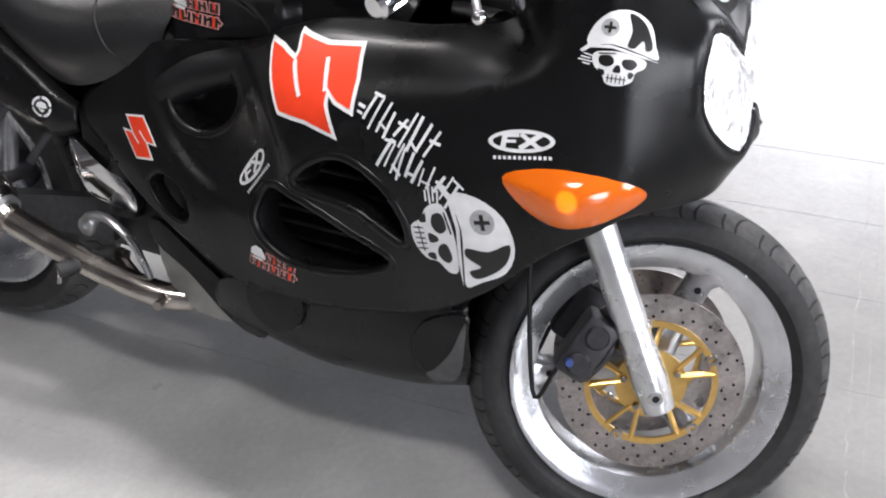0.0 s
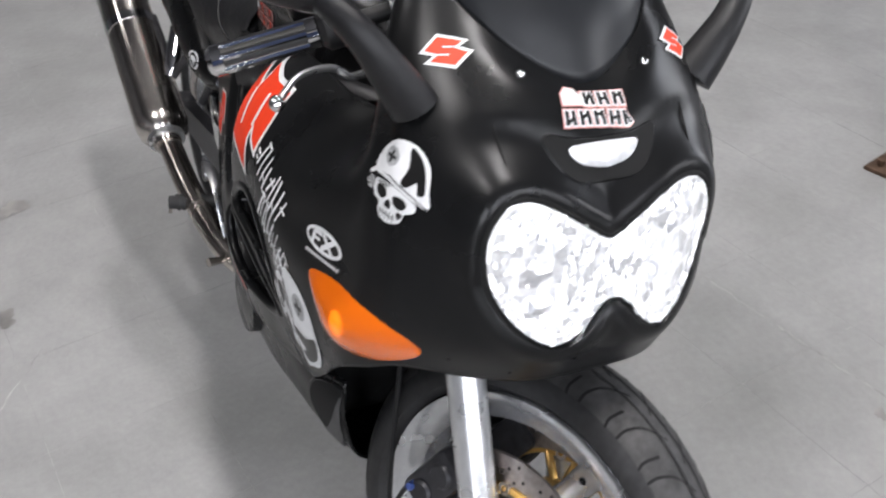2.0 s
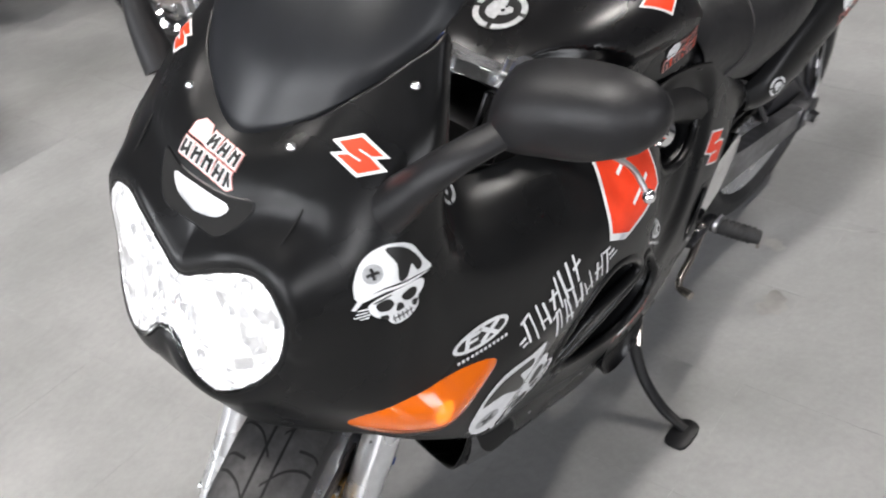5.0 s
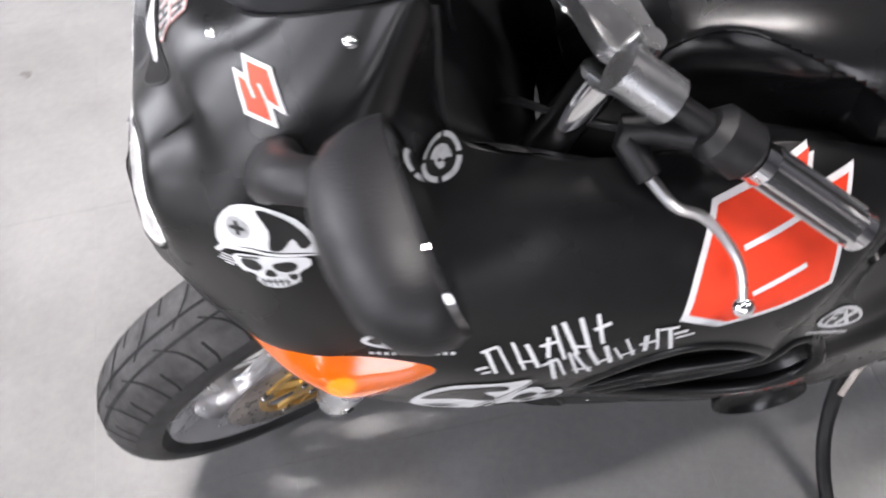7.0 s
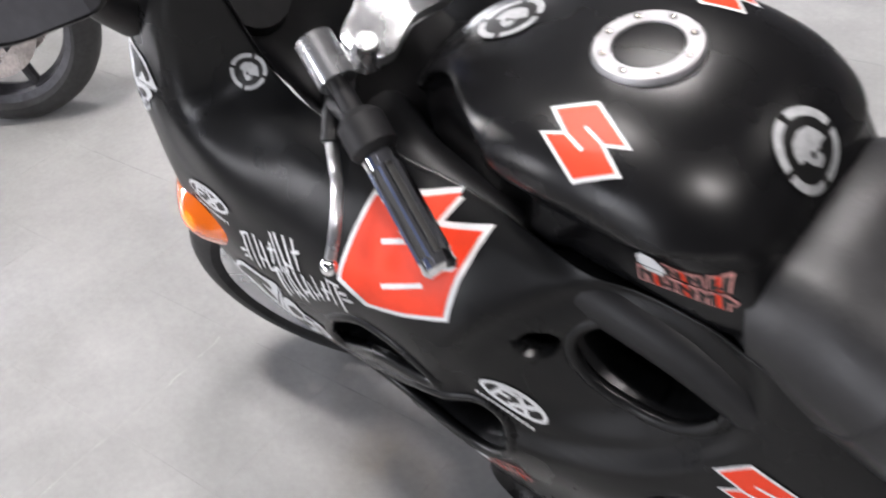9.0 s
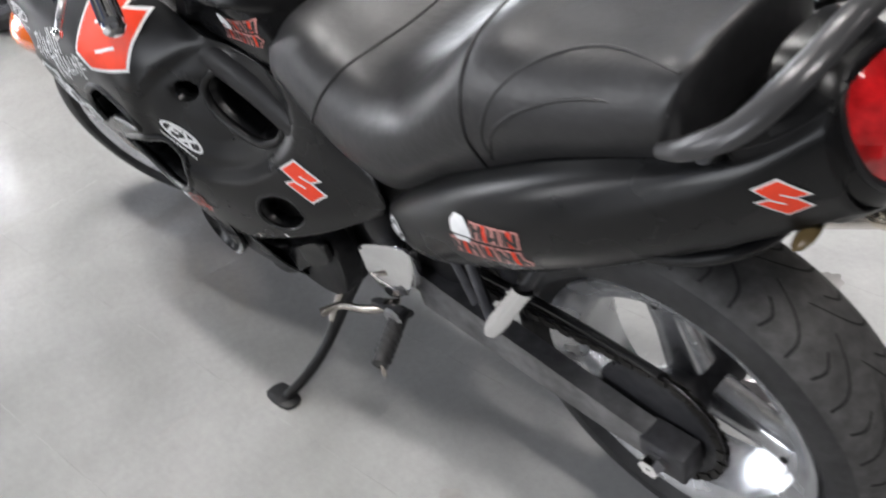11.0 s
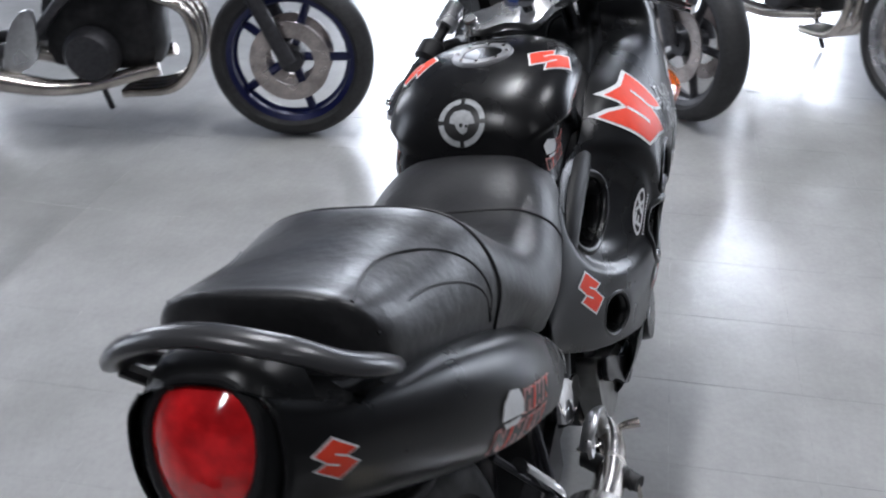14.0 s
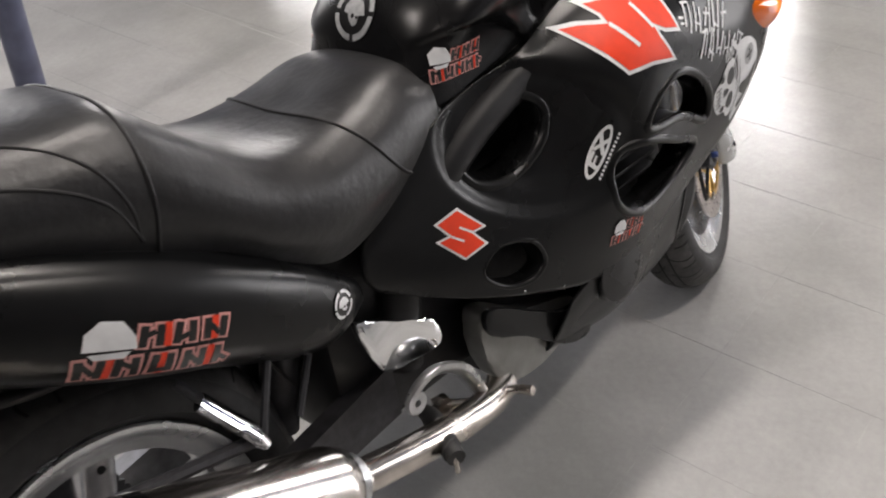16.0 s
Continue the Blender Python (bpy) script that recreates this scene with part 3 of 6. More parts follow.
for row in tank_g:
    for p in row:
        p[1] *= 1 + 0.11 * step(0.78, 0.86, p[2]) * step(0.60, 0.70, p[0]) * step(1.04, 0.92, p[0])
        if abs(p[1]) > 0.06:
            d = math.hypot((p[0] - 0.965) / 0.112, (p[2] - 0.835) / 0.082)
            k = math.hypot((p[0] - 0.715 + 0.4 * (p[2] - 0.79)) / 0.125, (p[2] - 0.785) / 0.078)
            p[1] -= math.copysign(0.030 * step(1.0, 0.84, d) + 0.012 * step(1.0, 0.84, k), p[1])
tank_bm = grid_bm(tank_g)
T_TANK = tree_of(tank_bm)
tank = part("fuel_tank", tank_bm, M_TANK, bike, "gloss black fuel tank", solid=0.003)
capm = Matrix.Translation((0.796, 0, 0.9475)) @ Matrix.Rotation(radians(-2), 4, "Y") @ Matrix.Rotation(radians(90), 4, "X")
cap = part("filler_cap", lathe([(0.001, 0.000), (0.034, 0.001), (0.036, 0.005), (0.052, 0.005), (0.055, 0.001), (0.055, -0.006), (0.001, -0.006)], 40, (0, 0, 0), False), M_CAPRING, bike, "silver ring round the filler cap")
cap.matrix_local = capm
part("cap_disc", lathe([(0.001, 0.0040), (0.030, 0.0040), (0.0345, 0.0035), (0.0345, -0.0070), (0.033, -0.0082), (0.001, -0.0082)], 32, (0, 0, 0), False), M_TANK, cap)
for k in range(8):
    a = k * math.pi / 4
    part("bolt", lathe([(0.0005, 0.0075), (0.003, 0.007), (0.004, 0.004), (0.0005, 0.004)], 10, (0.044 * math.cos(a), 0, 0.044 * math.sin(a)), False), M_STEEL, cap)

# seat
SEAT = [
    [(0.640, 0, 0.828), (0.640, 0.05, 0.826), (0.638, 0.09, 0.818), (0.632, 0.12, 0.800), (0.625, 0.14, 0.775), (0.618, 0.148, 0.748)],
    [(0.570, 0, 0.836), (0.570, 0.06, 0.833), (0.570, 0.105, 0.822), (0.568, 0.138, 0.792), (0.565, 0.156, 0.750), (0.560, 0.152, 0.706)],
    [(0.480, 0, 0.812), (0.480, 0.07, 0.812), (0.480, 0.122, 0.800), (0.480, 0.160, 0.765), (0.478, 0.172, 0.712), (0.475, 0.152, 0.656)],
    [(0.390, 0, 0.803), (0.390, 0.08, 0.803), (0.390, 0.137, 0.793), (0.390, 0.176, 0.756), (0.390, 0.182, 0.702), (0.390, 0.154, 0.640)],
    [(0.310, 0, 0.826), (0.310, 0.08, 0.826), (0.310, 0.140, 0.815), (0.310, 0.177, 0.778), (0.310, 0.183, 0.724), (0.310, 0.156, 0.680)],
    [(0.235, 0, 0.890), (0.235, 0.075, 0.888), (0.235, 0.132, 0.872), (0.235, 0.168, 0.832), (0.235, 0.178, 0.780), (0.235, 0.157, 0.735)],
    [(0.170, 0, 0.943), (0.170, 0.070, 0.940), (0.168, 0.122, 0.923), (0.166, 0.156, 0.884), (0.165, 0.169, 0.832), (0.165, 0.155, 0.772)],
    [(0.080, 0, 0.952), (0.080, 0.070, 0.949), (0.080, 0.116, 0.933), (0.080, 0.146, 0.900), (0.080, 0.157, 0.858), (0.080, 0.145, 0.812)],
    [(-0.010, 0, 0.963), (-0.010, 0.070, 0.960), (-0.010, 0.108, 0.947), (-0.010, 0.135, 0.918), (-0.010, 0.145, 0.880), (-0.010, 0.134, 0.842)],
    [(-0.085, 0, 0.978), (-0.085, 0.062, 0.975), (-0.085, 0.102, 0.964), (-0.083, 0.126, 0.938), (-0.080, 0.134, 0.905), (-0.078, 0.125, 0.868)],
    [(-0.118, 0, 0.977), (-0.117, 0.058, 0.974), (-0.113, 0.094, 0.962), (-0.106, 0.116, 0.937), (-0.100, 0.123, 0.905), (-0.096, 0.115, 0.870)],
    [(-0.122, 0, 0.880), (-0.121, 0.045, 0.880), (-0.117, 0.080, 0.878), (-0.110, 0.102, 0.874), (-0.105, 0.110, 0.870), (-0.101, 0.108, 0.864)],
]
seat_g = net([[(x, -y, z) for x, y, z in r[:0:-1]] + r for r in SEAT], 8, 8)
seat_bm = grid_bm(seat_g)
T_SEAT = tree_of(seat_bm)
part("tail_cover", box((-0.200, -0.088, 0.845), (-0.06, 0.088, 0.874), 0.010), M_DARK, bike)
seat = part("seat", seat_bm, M_SEAT, bike, "stepped black vinyl dual seat")


def on(tree, p, way, lift=0.0):
    h = tree.ray_cast(Vector(p), Vector(way).normalized(), 2.0)
    return tuple(h[0] - Vector(way).normalized() * lift) if h[0] else None


def seam(mid, edge):
    """Piping across the seat: the grid row at the middle and at the edges."""
    n = seat_g.shape[1]
    pts = []
    for j in range(0, n, 2):
        k = abs(2 * j / (n - 1) - 1) ** 2
        r = mid + (edge - mid) * k
        a = int(r)
        pts.append(tuple(seat_g[a, j] * (1 - r + a) + seat_g[a + 1, j] * (r - a)))
    return pts


for mid, edge in ((47.2, 49.0), (19.0, 9.5)):
    part("seam", tube(seam(mid, edge), 0.0028, 8, 2), M_SEAM, seat)
for s in (1, -1):
    for k in (0.0, 0.035):
        pts = []
        for x, z in ((-0.10, 0.965 - k), (0.0, 0.955 - k), (0.07, 0.935 - 1.2 * k), (0.115, 0.90 - 1.2 * k), (0.135, 0.85 - k), (0.14, 0.80)):
            p = on(T_SEAT, (x, s * 0.5, z), (0, -s, 0), -0.0005)
            if p:
                pts.append(p)
        if len(pts) > 3:
            part("seam", tube(pts, 0.0024, 8, 4), M_SEAM, seat)

# tail side panels
TAIL = [
    [(0.408, 0.140, 0.600), (0.412, 0.150, 0.590), (0.412, 0.155, 0.577), (0.412, 0.155, 0.567), (0.408, 0.150, 0.556), (0.400, 0.140, 0.546)],
    [(0.365, 0.150, 0.636), (0.370, 0.168, 0.622), (0.372, 0.177, 0.600), (0.370, 0.177, 0.575), (0.366, 0.168, 0.552), (0.360, 0.150, 0.533)],
    [(0.300, 0.152, 0.690), (0.300, 0.178, 0.672), (0.300, 0.190, 0.638), (0.300, 0.190, 0.600), (0.300, 0.180, 0.566), (0.300, 0.155, 0.543)],
    [(0.200, 0.152, 0.755), (0.200, 0.185, 0.735), (0.200, 0.200, 0.700), (0.200, 0.200, 0.655), (0.200, 0.185, 0.614), (0.200, 0.155, 0.592)],
    [(0.100, 0.146, 0.806), (0.100, 0.180, 0.786), (0.100, 0.200, 0.745), (0.100, 0.200, 0.694), (0.100, 0.180, 0.654), (0.100, 0.140, 0.640)],
    [(0.000, 0.136, 0.847), (0.000, 0.165, 0.826), (0.000, 0.182, 0.790), (0.000, 0.182, 0.738), (0.000, 0.160, 0.698), (0.000, 0.110, 0.684)],
    [(-0.100, 0.118, 0.878), (-0.100, 0.140, 0.862), (-0.100, 0.152, 0.832), (-0.100, 0.150, 0.787), (-0.100, 0.130, 0.748), (-0.100, 0.080, 0.733)],
    [(-0.180, 0.094, 0.908), (-0.180, 0.112, 0.892), (-0.182, 0.120, 0.866), (-0.184, 0.115, 0.827), (-0.186, 0.098, 0.792), (-0.186, 0.050, 0.776)],
    [(-0.232, 0.062, 0.945), (-0.238, 0.076, 0.925), (-0.246, 0.080, 0.895), (-0.254, 0.076, 0.862), (-0.262, 0.060, 0.832), (-0.266, 0.030, 0.816)],
]
tail_g = net(TAIL, 8, 6)
T_TAIL = []
for s in (1, -1):
    bm = grid_bm(tail_g * [1, s, 1])
    T_TAIL.append(tree_of(bm))
    part("tail_panel", bm, M_BODY, bike, "satin black tail side panel", solid=0.003)
top = [[(x, y, z) for (x, y, z) in r[:1]][0] for r in TAIL]
part("tail_deck", grid_bm(np.array([[(x, y * k, z + 0.012 * (1 - k * k)) for k in lin(-1, 1, 9)] for x, y, z in catmull(top[4:], 5)])), M_BODY, bike)
low = [r[-1] for r in TAIL]
part("undertail", grid_bm(np.array([[(x, y * k, z) for k in lin(-1, 1, 5)] for x, y, z in catmull(low[2:], 4)])), M_DARK, bike, solid=0.004)


# tail lamp
def dome(outline, m, bulge, inset=0.0, steps=6):
    """A domed lens on an outline in local x and y."""
    rings = []
    for i in range(steps):
        k = 1 - i / steps
        rings.append([m @ Vector((x * k, y * k, bulge * (1 - k ** 2.2))) for x, y in outline])
    bm = bmesh.new()
    vs = [[bm.verts.new(p) for p in r] for r in rings]
    n = len(outline)
    for a, b in zip(vs, vs[1:]):
        for j in range(n):
            bm.faces.new((a[j], a[(j + 1) % n], b[(j + 1) % n], b[j]))
    bm.faces.new(vs[-1])
    return bm


LT, LB = Vector((-0.222, 0, 0.952)), Vector((-0.270, 0, 0.836))
lup = (LT - LB).normalized()
lout = Vector((0, 1, 0)).cross(lup).normalized()
if lout.x > 0:
    lout = -lout
lm = Matrix(((0, lup.x, lout.x, (LT.x + LB.x) / 2), (1, lup.y, lout.y, 0), (0, lup.z, lout.z, (LT.z + LB.z) / 2), (0, 0, 0, 1)))
LAMP = rounded([(0, 0.064), (0.034, 0.058), (0.055, 0.026), (0.052, -0.022), (0.030, -0.055), (0, -0.064), (-0.030, -0.055), (-0.052, -0.022), (-0.055, 0.026), (-0.034, 0.058)], 4)
tail_lamp = part("tail_lamp", dome(LAMP, lm, 0.022), M_TAIL, bike, "round-cornered red tail lamp")
ring1 = [lm @ Vector((x * 1.03, y * 1.03, 0.0)) for x, y in LAMP]
part("lamp_gasket", tube([tuple(p) for p in ring1] + [tuple(ring1[0])], 0.006, 8, 1), M_DARK, tail_lamp)
part("lamp_reflector", dome([(x * 0.86, y * 0.86) for x, y in LAMP], lm @ Matrix.Translation((0, 0, -0.012)), 0.016), mat("red_reflector", (0.65, 0.02, 0.02), 0.15, 0.6, 0, 90, 0.3, 0.6, 90), tail_lamp)
part("lamp_surround", ring_loft([[lm @ Vector((x * k, y * k, h)) for x, y in LAMP] for k, h in ((1.0, -0.002), (1.08, 0.003), (1.22, -0.002), (1.42, -0.016), (1.62, -0.05))], False), M_BODY, bike)
# grab rail
part("grab_rail", tube([(-0.092, -0.136, 0.892), (-0.130, -0.142, 0.915), (-0.178, -0.126, 0.946), (-0.208, -0.078, 0.982), (-0.215, 0, 0.998), (-0.208, 0.078, 0.982), (-0.178, 0.126, 0.946), (-0.130, 0.142, 0.915), (-0.092, 0.136, 0.892)], (0.008, 0.014, 0.016, 0.016, 0.016, 0.014, 0.008), 12, 6, None, 0.6), mat("grab_rail_paint", (0.05, 0.05, 0.052), 0.28, 0.3), bike, "dark curved pillion grab rail")
for s in (1, -1):
    part("rail_bracket", tube([(-0.15, s * 0.145, 0.918), (-0.14, s * 0.11, 0.895), (-0.13, s * 0.08, 0.885)], 0.010, 8), M_DARK, bike)
    part("rear_indicator", ring_loft([[Vector((-0.222, s * 0.078, 0.803)) + Vector((k * 0.0, s * d, 0)) + Vector((0.010 * r * math.cos(a), 0, 0.0065 * r * math.sin(a))) for a in lin(0, 2 * math.pi, 12, endpoint=False)] for k, d, r in ((0, -0.02, 0.4), (0, 0.0, 0.9), (0, 0.014, 1), (0, 0.028, 0.7), (0, 0.034, 0.2))]), mat("smoked_amber", (0.09, 0.065, 0.03), 0.2), bike, "small smoked amber rear indicator")
# ---------------------------------------------------------------- lamps on the fairing
def blister(outline, origin, u, v, way, trees, bulge, lift=0.001, steps=6, power=2.0):
    """A raised lens whose rim lies on the body."""
    o, u, v, way = Vector(origin), Vector(u), Vector(v), Vector(way).normalized()
    cx, cy = sum(p[0] for p in outline) / len(outline), sum(p[1] for p in outline) / len(outline)
    bm, rings = bmesh.new(), []
    for i in range(steps + 1):
        k = 1 - i / (steps + 0.5)
        ring = []
        for x, y in outline:
            p = o + (cx + (x - cx) * k) * u + (cy + (y - cy) * k) * v
            best = None
            for t in trees:
                h = t.ray_cast(p - way * 0.4, way, 1.0)
                if h[0] is None:
                    h = t.find_nearest(p)
                if best is None or (h[0] - p).length < (best[0] - p).length:
                    best = h
            ring.append(bm.verts.new(best[0] - way * (lift + bulge * (1 - k ** power))))
        rings.append(ring)
    n = len(outline)
    for a, b in zip(rings, rings[1:]):
        for j in range(n):
            bm.faces.new((a[j], a[(j + 1) % n], b[(j + 1) % n], b[j]))
    bm.faces.new(rings[-1])
    return bm


def lip(outline, origin, u, v, way, tree, r, lift=0.0):
    pts = []
    for x, y in outline:
        p = Vector(origin) + x * Vector(u) + y * Vector(v)
        h = tree.ray_cast(p - Vector(way) * 0.4, Vector(way), 1.0)
        if h[0] is None:
            h = tree.find_nearest(p)
        pts.append(tuple(h[0] - Vector(way) * lift))
    return tube(pts + [pts[0]], r, 8, 1)


FRONT = ((1.7, 0, 0), (0, 1, 0), (0, 0, 1), (-1, 0, 0))
def painted_facet_material(name, scale, lo, hi, glow):
    """Lit reflector; bright and dark facet reflections are painted into colour and emission."""
    m = mat(name, (0.85, 0.87, 0.9), 0.12, 0.9)
    nt = m.node_tree
    b = nt.nodes["Principled BSDF"]
    co = nt.nodes.new("ShaderNodeTexCoord")
    mp = nt.nodes.new("ShaderNodeMapping")
    mp.inputs["Scale"].default_value = (0.6, 0.9, 0.7)
    vo = nt.nodes.new("ShaderNodeTexVoronoi")
    vo.inputs["Scale"].default_value = scale
    nt.links.new(co.outputs["Object"], mp.inputs["Vector"])
    nt.links.new(mp.outputs[0], vo.inputs["Vector"])
    sep = nt.nodes.new("ShaderNodeSeparateColor")
    nt.links.new(vo.outputs["Color"], sep.inputs[0])
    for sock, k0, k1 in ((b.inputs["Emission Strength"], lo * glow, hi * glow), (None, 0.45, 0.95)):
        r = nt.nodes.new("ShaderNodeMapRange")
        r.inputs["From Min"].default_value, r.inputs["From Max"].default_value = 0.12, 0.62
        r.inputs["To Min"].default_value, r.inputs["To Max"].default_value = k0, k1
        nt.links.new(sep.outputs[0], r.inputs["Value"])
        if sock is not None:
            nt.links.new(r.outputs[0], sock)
        else:
            cc = nt.nodes.new("ShaderNodeCombineColor")
            for i in range(3):
                nt.links.new(r.outputs[0], cc.inputs[i])
            nt.links.new(cc.outputs[0], b.inputs["Base Color"])
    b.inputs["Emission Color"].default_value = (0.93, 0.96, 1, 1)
    bp = nt.nodes.new("ShaderNodeBump")
    bp.inputs["Strength"].default_value, bp.inputs["Distance"].default_value = 0.9, 0.004
    nt.links.new(vo.outputs["Distance"], bp.inputs["Height"])
    nt.links.new(bp.outputs[0], b.inputs["Normal"])
    return m


M_HEADLIT = painted_facet_material("lit_reflector", 85, 0.66, 1.1, HEAD_GLOW)
M_HEADLIT2 = painted_facet_material("painted_facet_reflector", 60, 0.62, 1.15, HEAD_GLOW)
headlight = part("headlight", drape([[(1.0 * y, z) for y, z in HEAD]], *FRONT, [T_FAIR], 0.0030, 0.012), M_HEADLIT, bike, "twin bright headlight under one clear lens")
part("headlight_lens", blister(HEAD, *FRONT, [T_FAIR], 0.008, 0.006, 5, 6.0), M_LENS, headlight)
part("headlight_gasket", lip(HEAD, *FRONT, T_FAIR, 0.0042), M_HOLE, headlight)
for y in (-0.083, 0.083):
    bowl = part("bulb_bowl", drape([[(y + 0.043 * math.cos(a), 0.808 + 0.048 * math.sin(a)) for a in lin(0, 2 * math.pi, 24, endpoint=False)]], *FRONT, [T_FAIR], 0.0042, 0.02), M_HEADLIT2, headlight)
POS = rounded([(-0.070, 0.944), (-0.035, 0.940), (0.035, 0.940), (0.070, 0.944), (0.062, 0.920), (0.032, 0.899), (-0.032, 0.899), (-0.062, 0.920)], 4)
# Hollow round the lamp is a flat black sheet, its shade in the colour.
scoop_shade = part("scoop_shade", drape([POS], *FRONT, [T_FAIR], 0.0026), M_HOLE, bike)
part("scoop_lip", lip(POS, *FRONT, T_FAIR, 0.003), M_BODY, scoop_shade)
part("position_light", blister(rounded([(-0.040, 0.936), (0.040, 0.936), (0.033, 0.918), (0, 0.912), (-0.033, 0.918)], 4), *FRONT, [T_FAIR], 0.003, 0.0045), mat("frosted_lamp", (0.8, 0.81, 0.83), 0.25, 0.2, 0.4, 80, 0.15, 0.4, 120), bike, "small frosted position lamp")
# front indicators, screws and panel joints
SIG = rounded([(1.292, 0.694), (1.335, 0.712), (1.40, 0.716), (1.455, 0.704), (1.478, 0.684), (1.462, 0.660), (1.42, 0.637), (1.375, 0.632), (1.325, 0.655)], 4)
for s in (1, -1):
    args = ((0, s * 0.5, 0), (1, 0, 0), (0, 0, 1), (0, -s, 0))
    sig = part("indicator", blister(SIG, *args, [T_FAIR], 0.022, 0.001, 7), M_AMBER, bike, "amber front indicator flush in the fairing")
    part("indicator_bulb", lathe([(0.0005, 0.004), (0.010, 0.003), (0.014, 0), (0.010, -0.003), (0.0005, -0.004)], 14, (1.385, s * 0.256, 0.676), False), M_BULB, sig, "glowing indicator bulb")
    # screws of the belly pan and screen
    for x, z in ((1.103, 0.361), (0.984, 0.362)):
        h = T_BELLY.ray_cast(Vector((x, s * 0.5, z)), Vector((0, -s, 0)))
        if h[0]:
            part("screw", lathe([(0.0004, 0.003), (0.004, 0.002), (0.005, 0.0), (0.0004, -0.002)], 10, (h[0].x, h[0].y, h[0].z), False), M_CHROME, bike)
    for x, y, z in ((1.433, 0.081, 1.0), (1.323, 0.153, 1.052)):
        h = T_FAIR.find_nearest(Vector((x, s * y, z)))
        bm = bmesh.new()
        bmesh.ops.create_uvsphere(bm, u_segments=12, v_segments=8, radius=0.0062)
        sc = part("screw", bm, M_CHROME, bike)
        sc.matrix_local = Matrix.Translation(h[0]) @ Matrix.Diagonal((1, 1, 0.8, 1))
    # panel joint on the nose
    js = [T_FAIR.find_nearest(Vector(p))[0] for p in ((1.425, s * 0.118, 1.00), (1.455, s * 0.122, 0.955), (1.49, s * 0.118, 0.915), (1.508, s * 0.122, 0.893))]
    part("panel_joint", tube([tuple(p) for p in js], 0.0014, 6, 5), M_HOLE, fairing)

# ---------------------------------------------------------------- steering group
C = Vector((1.466, 0, 0.287))
RAKE = Vector((-math.sin(radians(25)), 0, math.cos(radians(25))))
STM = Matrix.Translation(C + Vector((0, 0.02, 0))) @ Matrix.Rotation(radians(24.0), 4, RAKE) @ Matrix.Translation(-C)
STI = STM.inverted()


def steered(name, bm, material, label="", **kw):
    ob = part(name, bm, material, bike, label, **kw)
    ob.matrix_local = STM
    return ob


def unsteer(p, s=1):
    q = STI @ Vector(p)
    return (q.x, s * q.y, q.z)


def tyre(R, r_bead, w, seg, c, parent, treads):
    prof = []
    for a in lin(-1, 1, 21):
        t = a * radians(100)
        y = w / 2 * math.sin(t) / math.sin(radians(90))
        prof.append((R - (w / 2) * 0.78 * (1 - math.cos(t)), y))
    prof = [(r_bead, -w / 2 * 0.62)] + [p for p in prof if p[0] > r_bead] + [(r_bead, w / 2 * 0.62), (r_bead - 0.006, w / 2 * 0.5), (r_bead - 0.006, -w / 2 * 0.5)]
    bm = lathe(prof, seg, c)
    tr = tree_of(bm)
    ob = part("tyre", bm, M_RUBBER, parent, "worn black rubber tyre")
    crown = [(R - (w / 2) * 0.78 * (1 - math.cos(t)) + 0.0005, w / 2 * math.sin(t) * 1.004) for t in lin(-1.05, 1.05, 15)]
    part("tread", lathe(crown, seg, c, False), M_TREAD, ob, "grey scuffed tread")
    # Grooves are flat dark strips on the crown; their shade is put into colour.
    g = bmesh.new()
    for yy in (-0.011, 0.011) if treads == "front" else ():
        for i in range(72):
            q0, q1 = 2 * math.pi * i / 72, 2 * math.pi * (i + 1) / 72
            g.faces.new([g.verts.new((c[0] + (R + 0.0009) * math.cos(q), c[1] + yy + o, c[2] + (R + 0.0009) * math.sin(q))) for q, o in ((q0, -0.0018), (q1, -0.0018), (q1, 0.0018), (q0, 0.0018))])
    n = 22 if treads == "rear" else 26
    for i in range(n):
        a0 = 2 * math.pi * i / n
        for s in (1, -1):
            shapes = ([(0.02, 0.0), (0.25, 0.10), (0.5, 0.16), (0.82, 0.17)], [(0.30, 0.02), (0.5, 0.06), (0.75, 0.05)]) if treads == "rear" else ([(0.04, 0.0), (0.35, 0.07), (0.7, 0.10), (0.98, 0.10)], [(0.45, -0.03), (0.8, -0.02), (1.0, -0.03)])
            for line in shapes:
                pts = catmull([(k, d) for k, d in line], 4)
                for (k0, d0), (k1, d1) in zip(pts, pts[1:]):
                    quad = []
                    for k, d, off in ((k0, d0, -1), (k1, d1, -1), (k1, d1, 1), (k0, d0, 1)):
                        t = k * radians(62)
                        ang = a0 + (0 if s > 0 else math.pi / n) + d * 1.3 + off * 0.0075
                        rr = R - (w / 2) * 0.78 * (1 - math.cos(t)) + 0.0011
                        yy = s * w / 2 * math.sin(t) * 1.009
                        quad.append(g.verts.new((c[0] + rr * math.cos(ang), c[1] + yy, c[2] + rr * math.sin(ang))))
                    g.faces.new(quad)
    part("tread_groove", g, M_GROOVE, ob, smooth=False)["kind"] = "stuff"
    return ob


